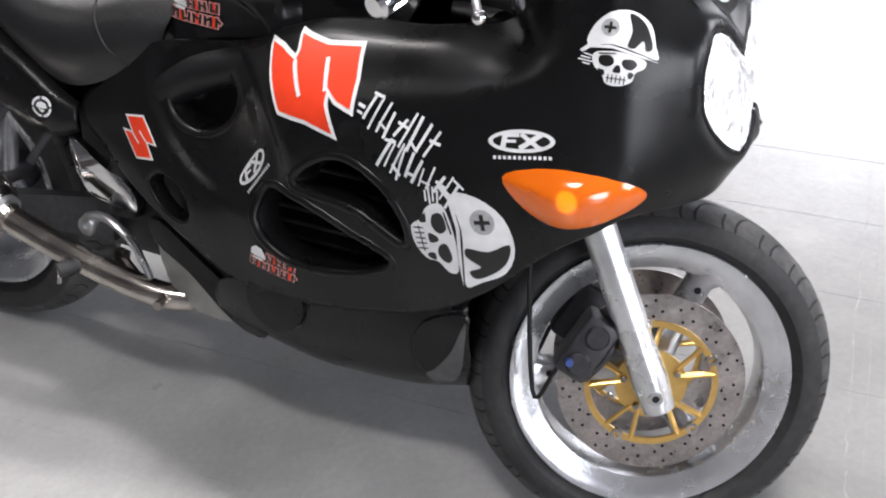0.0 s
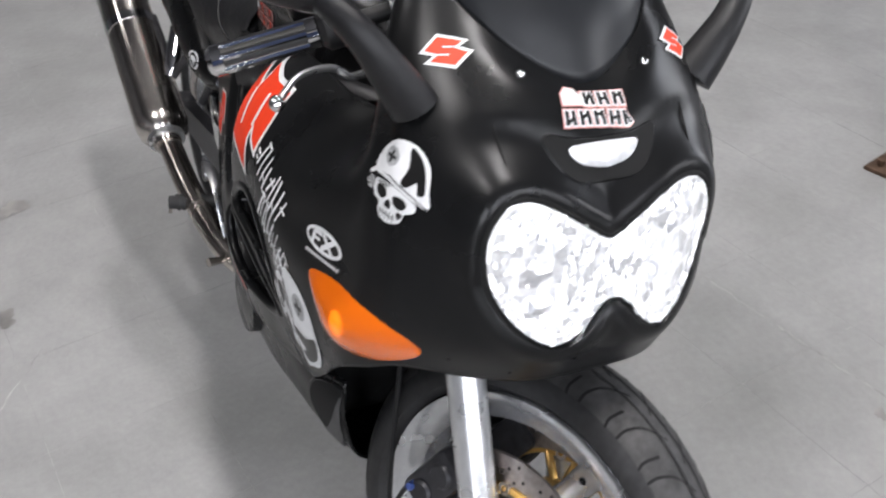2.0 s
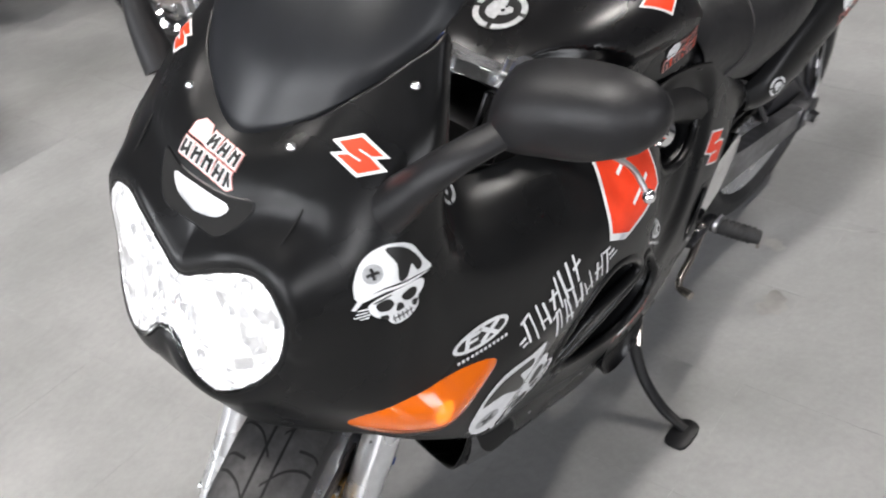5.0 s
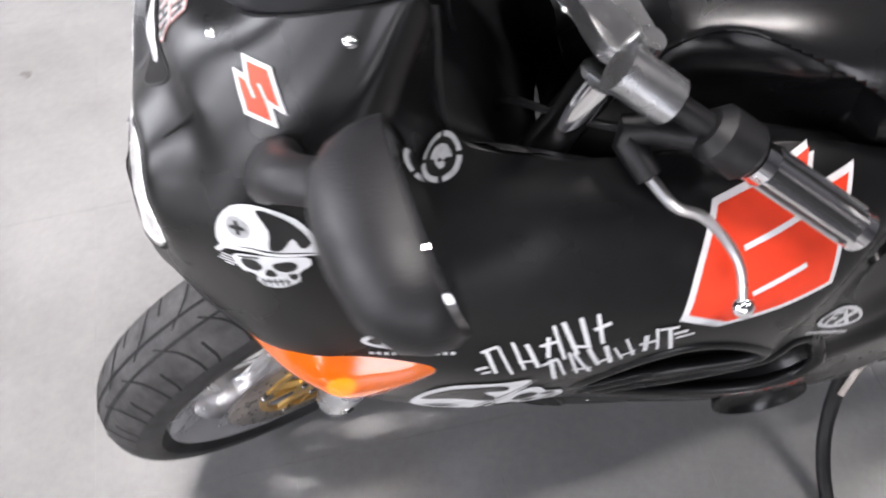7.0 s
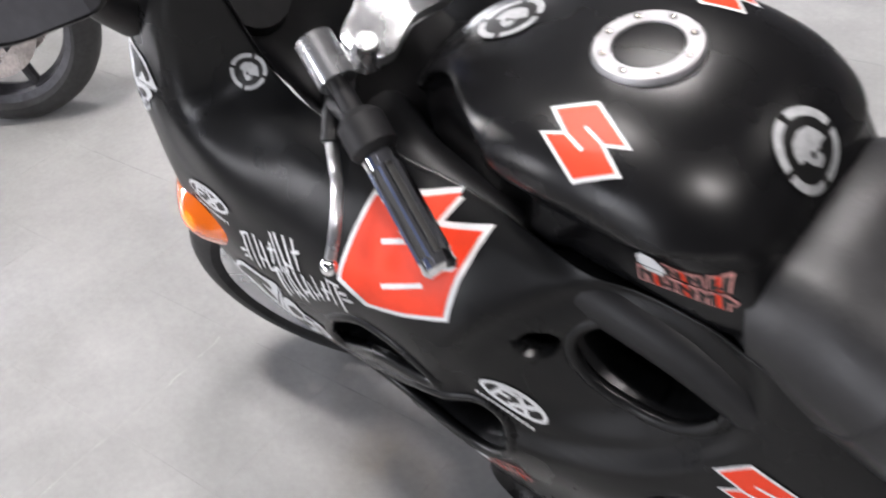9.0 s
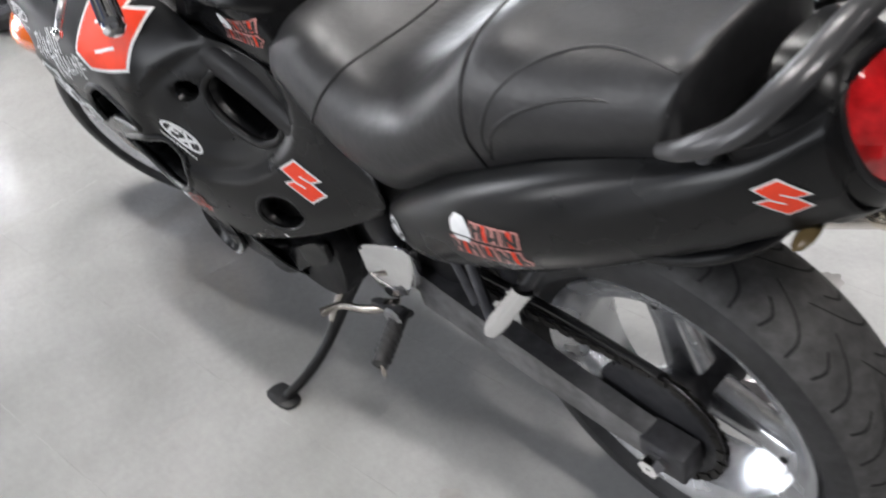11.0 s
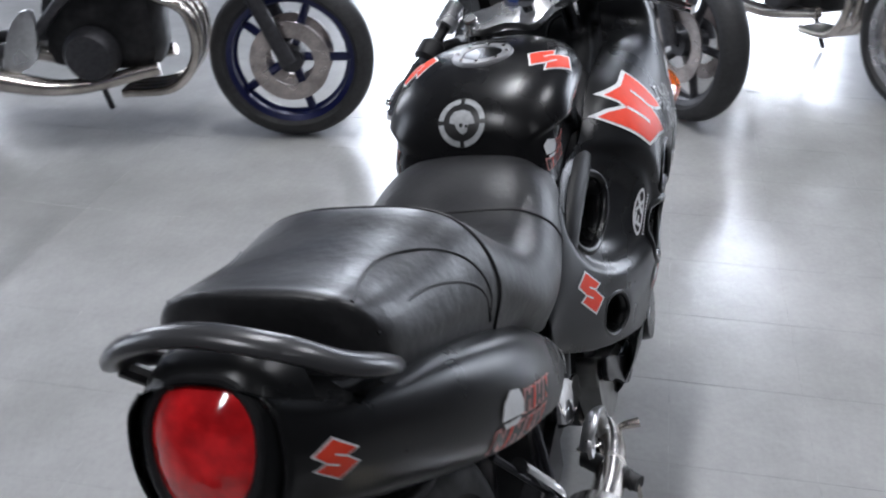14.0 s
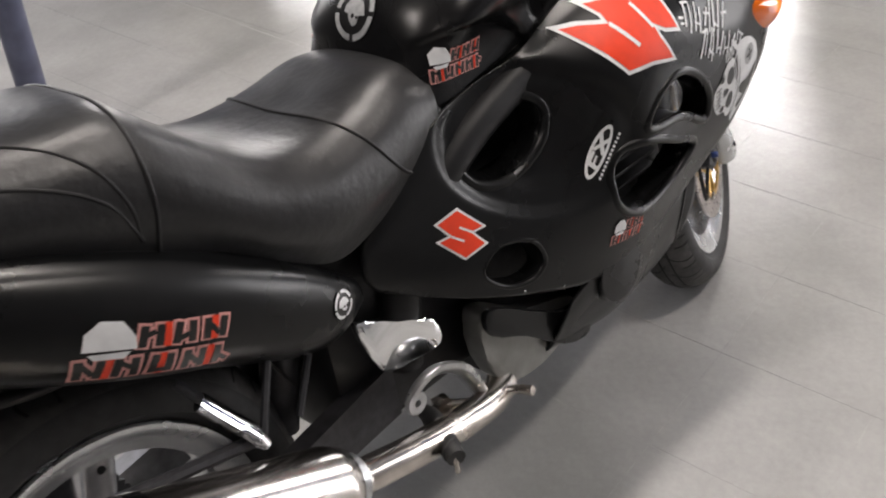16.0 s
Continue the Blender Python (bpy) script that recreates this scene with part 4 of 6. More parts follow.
FW = (C.x, C.y, C.z)
rim_prof = [(0.229, -0.052), (0.231, -0.046), (0.222, -0.044), (0.212, -0.036), (0.198, -0.030), (0.193, 0.0), (0.198, 0.030), (0.212, 0.036), (0.222, 0.044), (0.231, 0.046), (0.229, 0.052), (0.220, 0.051), (0.206, 0.044), (0.188, 0.036), (0.183, 0.0), (0.188, -0.036), (0.206, -0.044), (0.220, -0.051)]
front_wheel = steered("front_wheel", lathe(rim_prof, 96, FW), M_RIM, "silver cast front wheel with three spokes")
tyre(0.300, 0.226, 0.122, 96, FW, front_wheel, "front")
part("hub", lathe([(0.012, -0.055), (0.036, -0.055), (0.040, -0.040), (0.034, -0.02), (0.034, 0.02), (0.040, 0.040), (0.036, 0.055), (0.012, 0.055)], 36, FW), M_RIM, front_wheel)


def spoke(a, c, r0, r1, w0, w1, d, parent):
    rings = []
    for k, (r, w, dd) in enumerate(((r0, w0, d), ((r0 + r1) / 2, w1, d * 0.9), (r1 - 0.02, w1, d), (r1, w1 * 1.7, d * 1.25))):
        ring = []
        for q in lin(0, 2 * math.pi, 16, endpoint=False):
            e = 0.55
            tx = w * math.copysign(abs(math.cos(q)) ** e, math.cos(q))
            ty = dd * math.copysign(abs(math.sin(q)) ** e, math.sin(q))
            ring.append((c[0] + r * math.cos(a) - tx * math.sin(a), c[1] + ty, c[2] + r * math.sin(a) + tx * math.cos(a)))
        rings.append(ring)
    sp = part("spoke", ring_loft(rings), M_RIM, parent)
    for s in (1, -1):
        rr = r1 - 0.03
        # Hole drawn as a black disc, its shade in the colour.
        part("spoke_hole", lathe([(0.0005, s * 0.0006), (0.006, s * 0.0006), (0.006, 0), (0.0005, 0)], 12, (c[0] + rr * math.cos(a), c[1] + s * d * 1.0, c[2] + rr * math.sin(a)), False), M_HOLE, sp)


for a in (68, 188, 308):
    spoke(radians(a), FW, 0.03, 0.192, 0.030, 0.022, 0.022, front_wheel)
for s in (1, -1):
    disc = part("brake_disc", lathe([(0.152, -0.0022), (0.152, 0.0022), (0.106, 0.0022), (0.106, -0.0022)], 72, (C.x, s * 0.066, C.z)), M_DISC, front_wheel, "drilled steel brake disc")
    # Drillings are flat black dots on the disc, shade put into the colour.
    holes = bmesh.new()
    for i in range(30):
        for k, rr in enumerate((0.115, 0.124, 0.133, 0.142)):
            a = 2 * math.pi * (i + 0.22 * k) / 30 + (0.05 if i % 2 else 0)
            vs = [holes.verts.new((C.x + rr * math.cos(a) + 0.0028 * math.cos(q), s * 0.0686, C.z + rr * math.sin(a) + 0.0028 * math.sin(q))) for q in lin(0, 2 * math.pi, 8, endpoint=False)]
            if (i + k) % 2 == 0:
                holes.faces.new(vs)
    part("drill_holes", holes, M_HOLE, disc, smooth=False)["kind"] = "stuff"
    part("carrier_ring", lathe([(0.108, -0.003), (0.108, 0.003), (0.098, 0.003), (0.098, -0.003)], 60, (C.x, s * 0.069, C.z)), M_GOLD, front_wheel, "gold brake disc carrier")
    part("carrier_hub", lathe([(0.058, -0.003), (0.058, 0.004), (0.03, 0.006), (0.03, -0.003)], 40, (C.x, s * 0.069, C.z)), M_GOLD, front_wheel)
    for k in range(5):
        a = radians(72 * k + 30)
        for da in (-0.22, 0.22):
            p0 = (C.x + 0.05 * math.cos(a + da * 0.6), s * 0.070, C.z + 0.05 * math.sin(a + da * 0.6))
            p1 = (C.x + 0.102 * math.cos(a + da * 1.1), s * 0.069, C.z + 0.102 * math.sin(a + da * 1.1))
            part("carrier_arm", tube([p0, p1], 0.006, 8, 1, None, 0.6), M_GOLD, front_wheel)
        part("disc_bobbin", lathe([(0.004, 0.005), (0.0095, 0.005), (0.0105, 0), (0.0095, -0.005), (0.004, -0.005)], 14, (C.x + 0.104 * math.cos(a), s * 0.070, C.z + 0.104 * math.sin(a))), M_STEEL, front_wheel)
        part("bolt", lathe([(0.0005, s * 0.004), (0.005, s * 0.004), (0.006, 0), (0.0005, 0)], 10, (C.x + 0.045 * math.cos(a), s * 0.075, C.z + 0.045 * math.sin(a)), False), M_STEEL, front_wheel)
    # fork leg
    base = Vector((C.x, s * 0.103, C.z))
    leg = steered("fork_leg", tube([tuple(base - RAKE * 0.03), tuple(base + RAKE * 0.02), tuple(base + RAKE * 0.10), tuple(base + RAKE * 0.33)], (0.026, 0.030, 0.027, 0.027), 20, 4), M_FORK, "silver painted fork leg")
    part("stanchion", tube([tuple(base + RAKE * 0.33), tuple(base + RAKE * 0.72)], 0.0205, 18, 1), M_CHROME, leg)
    part("dust_seal", tube([tuple(base + RAKE * 0.325), tuple(base + RAKE * 0.345)], 0.029, 18, 1), M_DARK, leg)
    part("axle_bolt", lathe([(0.004, s * 0.030), (0.011, s * 0.030), (0.013, s * 0.026), (0.013, 0), (0.004, 0)], 16, tuple(base)), M_CHROME, leg)
    # Black disc paints the shade inside the hollow axle.
    part("axle_bore", lathe([(0.0004, s * 0.0305), (0.006, s * 0.0305), (0.006, 0.028 * s), (0.0004, 0.028 * s)], 12, tuple(base), False), M_HOLE, leg)
    # caliper behind the leg
    ca = radians(152)
    cm = Matrix.Translation((C.x + 0.128 * math.cos(ca), s * 0.082, C.z + 0.128 * math.sin(ca))) @ Matrix.Rotation(-ca, 4, "Y")
    cal = steered("brake_caliper", box((-0.03, -0.03, -0.055), (0.03, 0.03, 0.055), 0.010, None, cm), M_CALIPER, "dark grey brake caliper")
    for dz in (-0.026, 0.026):
        part("piston_boss", lathe([(0.0005, s * 0.006), (0.016, s * 0.006), (0.020, s * 0.002), (0.020, -s * 0.01), (0.0005, -s * 0.01)], 18, tuple(cm @ Vector((0, s * 0.03, dz))), False), M_CALIPER, cal)
    part("bracket", tube([tuple(cm @ Vector((-0.03, 0, 0.05))), tuple(cm @ Vector((-0.035, s * 0.006, 0.0))), tuple(cm @ Vector((-0.03, 0, -0.05)))], 0.009, 8), M_CALIPER, cal)
    top_ = base + RAKE * 0.42
    part("brake_hose", tube([tuple(cm @ Vector((0.02, s * 0.02, 0.055))), tuple(cm @ Vector((0.03, s * 0.01, 0.11))), (top_.x - 0.05, top_.y + s * 0.01, top_.z - 0.08), (top_.x - 0.03, top_.y, top_.z)], 0.004, 8), M_DARK, cal)
    part("hose_bolt", lathe([(0.0005, s * 0.012), (0.006, s * 0.012), (0.007, 0), (0.0005, 0)], 10, tuple(cm @ Vector((0.015, s * 0.03, 0.03))), False), M_BLUE, cal)

# top yoke, bars, levers
zt = C + RAKE * 0.715 + Vector((-0.032, -0.012, 0.0))
yoke = steered("top_yoke", prism(rounded([(-0.125, 0.0), (-0.105, 0.032), (-0.05, 0.03), (0, 0.045), (0.05, 0.03), (0.105, 0.032), (0.125, 0), (0.105, -0.03), (0.05, -0.035), (0, -0.07), (-0.05, -0.035), (-0.105, -0.03)], 4), (0, 1, 0), (math.cos(radians(25)), 0, math.sin(radians(25))), tuple(RAKE), 0.018, tuple(zt), 0.002), M_ALU, "cast aluminium top yoke")
part("steering_nut", tube([tuple(zt - Vector((0.03, 0, 0.013))), tuple(zt - Vector((0.03, 0, 0.013)) + RAKE * 0.045)], 0.017, 16, 1), M_CHROME, yoke)
part("ignition_key", tube([tuple(zt + Vector((0.028, 0.008, 0.02))), tuple(zt + Vector((0.028, 0.008, 0.02)) + RAKE * 0.032)], 0.022, 20, 1), M_BLUE, yoke, "blue key in the ignition")
GRIP_A, GRIP_B = unsteer((1.006, 0.190, 0.882)), unsteer((0.904, 0.236, 0.808))
ga, gb = Vector(GRIP_A), Vector(GRIP_B)
gd = (gb - ga).normalized()
for s in (1, -1):
    f = Vector((1, s, 1))
    m_ = lambda p: tuple(Vector((p[0], s * p[1], p[2])))
    part("fork_cap", tube([m_((zt.x, 0.103, zt.z)), m_(Vector((zt.x, 0.103, zt.z)) + RAKE * 0.034)], (0.019, 0.019, 0.013), 16, 1), M_ALU, yoke)
    bar = steered("handlebar", tube([m_(ga - gd * 0.10), m_(gb)], 0.0115, 12, 1), M_DARK, "clip-on handlebar with chrome grip")
    part("bar_clamp", tube([m_(ga - gd * 0.15), m_(ga - gd * 0.095)], (0.022, 0.022), 14, 1), M_ALU, bar)
    part("switch_pod", tube([m_(ga - gd * 0.055), m_(ga - gd * 0.045), m_(ga - gd * 0.012), m_(ga - gd * 0.004)], (0.018, 0.027, 0.027, 0.020), 14, 1), M_DARK, bar)
    grip = part("grip", tube([m_(ga), m_(gb - gd * 0.008)], 0.0165, 20, 1), M_GRIP, bar, "black grip with polished chrome ribs")
    side = gd.cross(Vector((0, 0, 1))).normalized()
    upv = side.cross(gd)
    for k in range(6):
        a = 2 * math.pi * k / 6 + 0.4
        o_ = (math.cos(a) * side + math.sin(a) * upv) * 0.0155
        part("chrome_rib", tube([m_(ga + o_ + gd * 0.012), m_(gb + o_ - gd * 0.014)], 0.0052, 8, 1), M_CHROME, grip)
    part("grip_collar", tube([m_(ga - gd * 0.002), m_(ga + gd * 0.012)], 0.0195, 18, 1), M_CHROME, grip)
    part("bar_end", tube([m_(gb - gd * 0.016), m_(gb - gd * 0.003), m_(gb + gd * 0.004)], (0.0195, 0.020, 0.014), 18, 1), M_CHROME, bar)
    l0, l1, l2, l3 = (Vector(unsteer(p)) for p in ((1.105, 0.150, 0.890), (1.092, 0.185, 0.866), (1.050, 0.225, 0.852), (1.024, 0.288, 0.801)))
    part("lever_perch", tube([m_(ga - gd * 0.03), m_(l0), m_(l1)], (0.013, 0.015, 0.012), 10, 3), M_DARK, bar)
    lev = part("lever", tube([m_(l1), m_(l1 * 0.5 + l2 * 0.5 + Vector((0.002, 0.003, -0.010))), m_(l2), m_(l2 * 0.5 + l3 * 0.5 + Vector((-0.008, 0.004, 0.008))), m_(l3)], (0.008, 0.007, 0.0065, 0.006, 0.006), 10, 6, None, 0.7), M_ALU, bar, "polished alloy hand lever")
    bmb = bmesh.new()
    bmesh.ops.create_uvsphere(bmb, u_segments=14, v_segments=10, radius=0.010)
    bmesh.ops.translate(bmb, verts=bmb.verts, vec=m_(l3))
    part("lever_ball", bmb, M_CHROME, lev)
    part("cable", tube([m_(l0), m_(l0 + Vector((0.03, -0.04, -0.02))), m_((1.22, 0.05, 0.86)), m_((1.2, 0.03, 0.74))], 0.004, 8), M_DARK, bar)

# ---------------------------------------------------------------- mirrors
for s in (1, -1):
    f = lambda p: tuple((p[0], s * p[1], p[2]))
    mir = part("mirror", tube([f((1.395, 0.185, 0.955)), f((1.392, 0.208, 0.985)), f((1.386, 0.232, 1.018)), f((1.370, 0.256, 1.046)), f((1.340, 0.276, 1.064))], (0.030, 0.026, 0.021, 0.018, 0.017), 14, 5, None, 0.75), M_DARK, bike, "black fairing mirror on a stalk")
    e3 = Vector((0.93, 0.18, -0.22)).normalized()
    e1 = Vector((-0.30, 0.93, 0.20))
    e1 = (e1 - e3 * e1.dot(e3)).normalized()
    e2 = e3.cross(e1).normalized()
    if e2.z < 0:
        e2 = -e2
    g0 = Vector((1.292, 0.322, 1.104))
    oval = rounded([(-0.096, -0.030), (-0.064, 0.028), (-0.005, 0.051), (0.062, 0.053), (0.106, 0.030), (0.104, -0.012), (0.052, -0.042), (-0.02, -0.054), (-0.080, -0.058)], 4)
    rings = []
    for k, h in ((0.82, 0.004), (0.86, 0.0), (0.89, 0.008), (0.88, 0.022), (0.81, 0.038), (0.64, 0.052), (0.36, 0.061), (0.08, 0.064)):
        rings.append([f(g0 + e1 * (x * k - 0.012 * (1 - k)) + e2 * (y * k) + e3 * h) for x, y in oval])
    part("mirror_shell", ring_loft(rings), M_DARK, mir)
    part("mirror_glass", ring_loft([[f(g0 + e1 * x * 0.80 + e2 * y * 0.80 + e3 * h) for x, y in oval] for h in (-0.0015, 0.003)]), M_MIRROR, mir, "mirror glass")

# ---------------------------------------------------------------- engine, frame, rear end
M_ARM = mat("weathered_aluminium", (0.20, 0.20, 0.21), 0.4, 0.8, 0, 50, 0.2, 0.1, 150, 0.08, 0.3, 9)
eng = part("engine", box((0.66, -0.15, 0.24), (1.10, 0.15, 0.60), 0.03), M_INSIDE, bike, "dark engine block behind the fairing")
for k in range(7):
    part("cooling_fin", box((0.78, -0.185, 0.47 + 0.026 * k), (1.09, 0.185, 0.478 + 0.026 * k), 0.002), M_INSIDE, eng)
part("airbox", box((0.62, -0.11, 0.60), (1.06, 0.11, 0.79), 0.03), M_INSIDE, bike)
part("radiator", box((1.10, -0.16, 0.40), (1.14, 0.16, 0.68), 0.008), M_INSIDE, bike)
part("subframe_box", box((0.06, -0.09, 0.66), (0.60, 0.09, 0.78), 0.03, None, Matrix.Rotation(radians(0), 4, "Y")), M_DARK, bike)
part("rear_frame", box((0.36, -0.115, 0.30), (0.66, 0.115, 0.68), 0.03), M_DARK, bike)
for s in (1, -1):
    part("frame_spar", tube([(1.14, s * 0.07, 0.80), (1.02, s * 0.118, 0.79), (0.86, s * 0.135, 0.755), (0.66, s * 0.135, 0.69), (0.52, s * 0.125, 0.56), (0.48, s * 0.12, 0.40)], 0.034, 12), M_DARK, bike)
    part("cylinder_cover", lathe([(0.0005, s * 0.03), (0.05, s * 0.03), (0.062, s * 0.02), (0.066, 0), (0.0005, 0)], 30, (0.90, s * 0.155, 0.355), False), M_INSIDE, eng)
    # polished triangle plate, heel guard, rider peg, pillion peg
    tri_ = rounded([(0.388, 0.538), (0.46, 0.500), (0.528, 0.464), (0.534, 0.417), (0.47, 0.425), (0.415, 0.441)], 3)
    if s > 0:
        tri_ = rounded([(0.402, 0.500), (0.46, 0.488), (0.550, 0.440), (0.556, 0.402), (0.505, 0.338), (0.420, 0.412)], 3)
    hang = part("footrest_plate", prism(tri_, (1, 0, 0), (0, 0, 1), (0, -s, 0), 0.02, (0, s * 0.160, 0), 0.004), M_CHROME, bike, "polished alloy footrest hanger")
    heel = part("heel_guard" if s < 0 else "gear_bracket", tube([(0.432, s * 0.178, 0.376), (0.452, s * 0.184, 0.400), (0.490, s * 0.186, 0.406), (0.538, s * 0.184, 0.376), (0.562, s * 0.182, 0.335), (0.586, s * 0.178, 0.280)] if s < 0 else [(0.46, 0.165, 0.33), (0.50, 0.168, 0.325), (0.54, 0.165, 0.31)], (0.015, 0.017, 0.017, 0.016, 0.014, 0.011) if s < 0 else (0.017, 0.019, 0.018), 12, 6, None, 0.5), M_ALU if s < 0 else M_CALIPER, bike, "curved alloy heel guard" if s < 0 else "dark gear lever bracket")
    part("heel_boss", lathe([(0.006, s * 0.006), (0.018, s * 0.006), (0.020, 0), (0.006, 0)], 20, (0.438 if s < 0 else 0.470, s * 0.186, 0.380 if s < 0 else 0.335)), M_ALU, heel)
    part("pedal_pivot", lathe([(0.0005, s * 0.012), (0.014, s * 0.012), (0.017, 0.0), (0.0005, -s * 0.02)], 18, (0.500, s * 0.166, 0.326), False), M_STEEL, heel)
    part("foot_lever", tube([(0.500, s * 0.17, 0.326), (0.555, s * 0.185, 0.30), (0.62, s * 0.20, 0.285), (0.635, s * 0.235, 0.288)], (0.008, 0.008, 0.007, 0.009), 10), M_STEEL, heel)
    peg = part("footpeg", tube([(0.472, s * 0.160, 0.328), (0.466, s * 0.185, 0.326), (0.430, s * 0.262, 0.316)], (0.012, 0.0165, 0.0145), 12, 3), M_RUBBER, bike, "black rubber covered footpeg")
    part("peg_ball", tube([(0.430, s * 0.258, 0.316), (0.428, s * 0.262, 0.290)], 0.004, 8, 1), M_STEEL, peg)
    for k in range(6):
        q = 0.2 + 0.12 * k
        part("peg_rib", lathe([(0.0172, -0.003), (0.0185, 0), (0.0172, 0.003)], 14, (0.466 - 0.036 * q, s * (0.185 + 0.077 * q), 0.326 - 0.010 * q), False), M_RUBBER, peg)
    pp = part("pillion_peg", tube([(0.186, s * 0.200, 0.494), (0.176, s * 0.192, 0.515), (0.134, s * 0.166, 0.584)], (0.010, 0.0165, 0.0155), 10, 3, None, 0.6), M_CHROME, bike, "folded pillion footpeg")
    for a, b in (((0.186, s * 0.19, 0.492), (0.26, s * 0.15, 0.60)), ((0.186, s * 0.19, 0.492), (0.13, s * 0.13, 0.60)), ((0.27, s * 0.15, 0.46), (0.34, s * 0.13, 0.56))):
        part("peg_stay", tube([a, b], 0.009, 8, 1, None, 0.6), M_CALIPER, pp)
    # swingarm
    sw = part("swingarm", ring_loft([[(x, s * (0.118 + y), z + h) for y, h in ((-0.016, -hh), (0.016, -hh), (0.016, hh), (-0.016, hh))] for x, z, hh in ((0.45, 0.375, 0.045), (0.25, 0.345, 0.036), (0.05, 0.318, 0.030), (-0.055, 0.305, 0.024))]), M_ARM if s > 0 else M_CALIPER, bike, "box section alloy swingarm", smooth=False)
    part("axle_adjuster", box((-0.075, s * 0.118 - 0.022, 0.278), (0.0, s * 0.118 + 0.022, 0.338), 0.004), M_CALIPER, sw)
    part("axle_nut", lathe([(0.003, s * 0.022), (0.017, s * 0.022), (0.019, 0), (0.003, 0)], 6, (-0.03, s * 0.14, 0.308)), M_CHROME, sw)
    part("shock_link", tube([(0.30, s * 0.03, 0.36), (0.38, s * 0.03, 0.62)], 0.03, 12, 1), M_CALIPER, sw)
RC = (0.0, 0.0, 0.32)
rrim = [(0.229, -0.064), (0.231, -0.058), (0.222, -0.056), (0.210, -0.046), (0.198, -0.040), (0.193, 0.0), (0.198, 0.040), (0.210, 0.046), (0.222, 0.056), (0.231, 0.058), (0.229, 0.064), (0.220, 0.063), (0.206, 0.054), (0.188, 0.046), (0.183, 0.0), (0.188, -0.046), (0.206, -0.054), (0.220, -0.063)]
rear_wheel = part("rear_wheel", lathe(rrim, 96, RC), M_RIM, bike, "silver cast rear wheel with three spokes")
tyre(0.320, 0.226, 0.156, 96, RC, rear_wheel, "rear")
part("hub", lathe([(0.012, -0.07), (0.045, -0.07), (0.05, -0.05), (0.04, -0.02), (0.04, 0.02), (0.05, 0.05), (0.045, 0.07), (0.012, 0.07)], 36, RC), M_CALIPER, rear_wheel)
for a in (75, 195, 315):
    spoke(radians(a), RC, 0.035, 0.192, 0.034, 0.026, 0.026, rear_wheel)
part("rear_disc", lathe([(0.120, -0.0022), (0.120, 0.0022), (0.078, 0.0022), (0.078, -0.0022)], 60, (0, -0.082, 0.32)), M_DISC, rear_wheel, "rear brake disc")
# sprocket and chain on the left
spr = []
for i in range(45 * 2):
    a = 2 * math.pi * i / 90
    r = 0.108 if i % 2 else 0.101
    spr.append((r * math.cos(a), r * math.sin(a)))
part("sprocket", prism(spr, (1, 0, 0), (0, 0, 1), (0, 1, 0), 0.006, (0, 0.086, 0.32)), M_CALIPER, rear_wheel, "dark rear sprocket")
path = []
r0, r1 = 0.105, 0.036
for a in lin(math.pi / 2, 3 * math.pi / 2, 16):
    path.append((r0 * math.cos(a), 0.32 + r0 * math.sin(a)))
for a in lin(-math.pi / 2, math.pi / 2, 8):
    path.append((0.52 + r1 * math.cos(a), 0.355 + r1 * math.sin(a)))
path.append(path[0])
seg = [(Vector(a), Vector(b)) for a, b in zip(path, path[1:])]
links = []
total = sum((b - a).length for a, b in seg)
want, run = [i * total / 104 for i in range(104)], 0
k = 0
for a, b in seg:
    L = (b - a).length
    while k < 104 and want[k] <= run + L:
        t = (want[k] - run) / max(L, 1e-9)
        links.append((a.lerp(b, t), (b - a).normalized()))
        k += 1
    run += L
chain = part("chain", tube([(p.x, 0.089, p.y) for p, _ in links] + [(links[0][0].x, 0.089, links[0][0].y)], 0.0035, 6, 1), M_CALIPER, bike, "oily black drive chain")
lk = bmesh.new()
for i, (p, d) in enumerate(links):
    for yy in (0.082, 0.096) if i % 2 else (0.085, 0.093):
        box((-0.010, yy - 0.001, -0.0062), (0.010, yy + 0.001, 0.0062), 0, lk, Matrix.Translation((p.x, 0, p.y)) @ Matrix.Rotation(-math.atan2(d.y, d.x), 4, "Y"))
part("chain_link", lk, mat("dark_chain_steel", (0.03, 0.028, 0.026), 0.4, 0.8), chain, smooth=False)["kind"] = "stuff"
part("chain_guard", tube([(0.36, 0.100, 0.455), (0.15, 0.100, 0.462), (-0.02, 0.098, 0.445)], 0.014, 8, 4, None, 0.4), M_DARK, bike)
part("rear_hugger", grid_bm(np.array([[(0.345 * math.cos(a), y, 0.32 + 0.345 * math.sin(a) + 0.010 * (1 - (y / 0.07) ** 2)) for y in lin(-0.07, 0.07, 7)] for a in lin(radians(20), radians(62), 10)])), M_DARK, bike, "black inner mudguard", solid=0.003)
part("tail_loop", tube([(0.12, -0.09, 0.655), (-0.02, -0.095, 0.672), (-0.12, -0.07, 0.705), (-0.15, 0.0, 0.712), (-0.12, 0.07, 0.705), (-0.02, 0.095, 0.672), (0.12, 0.09, 0.655)], 0.009, 10), M_DARK, bike)

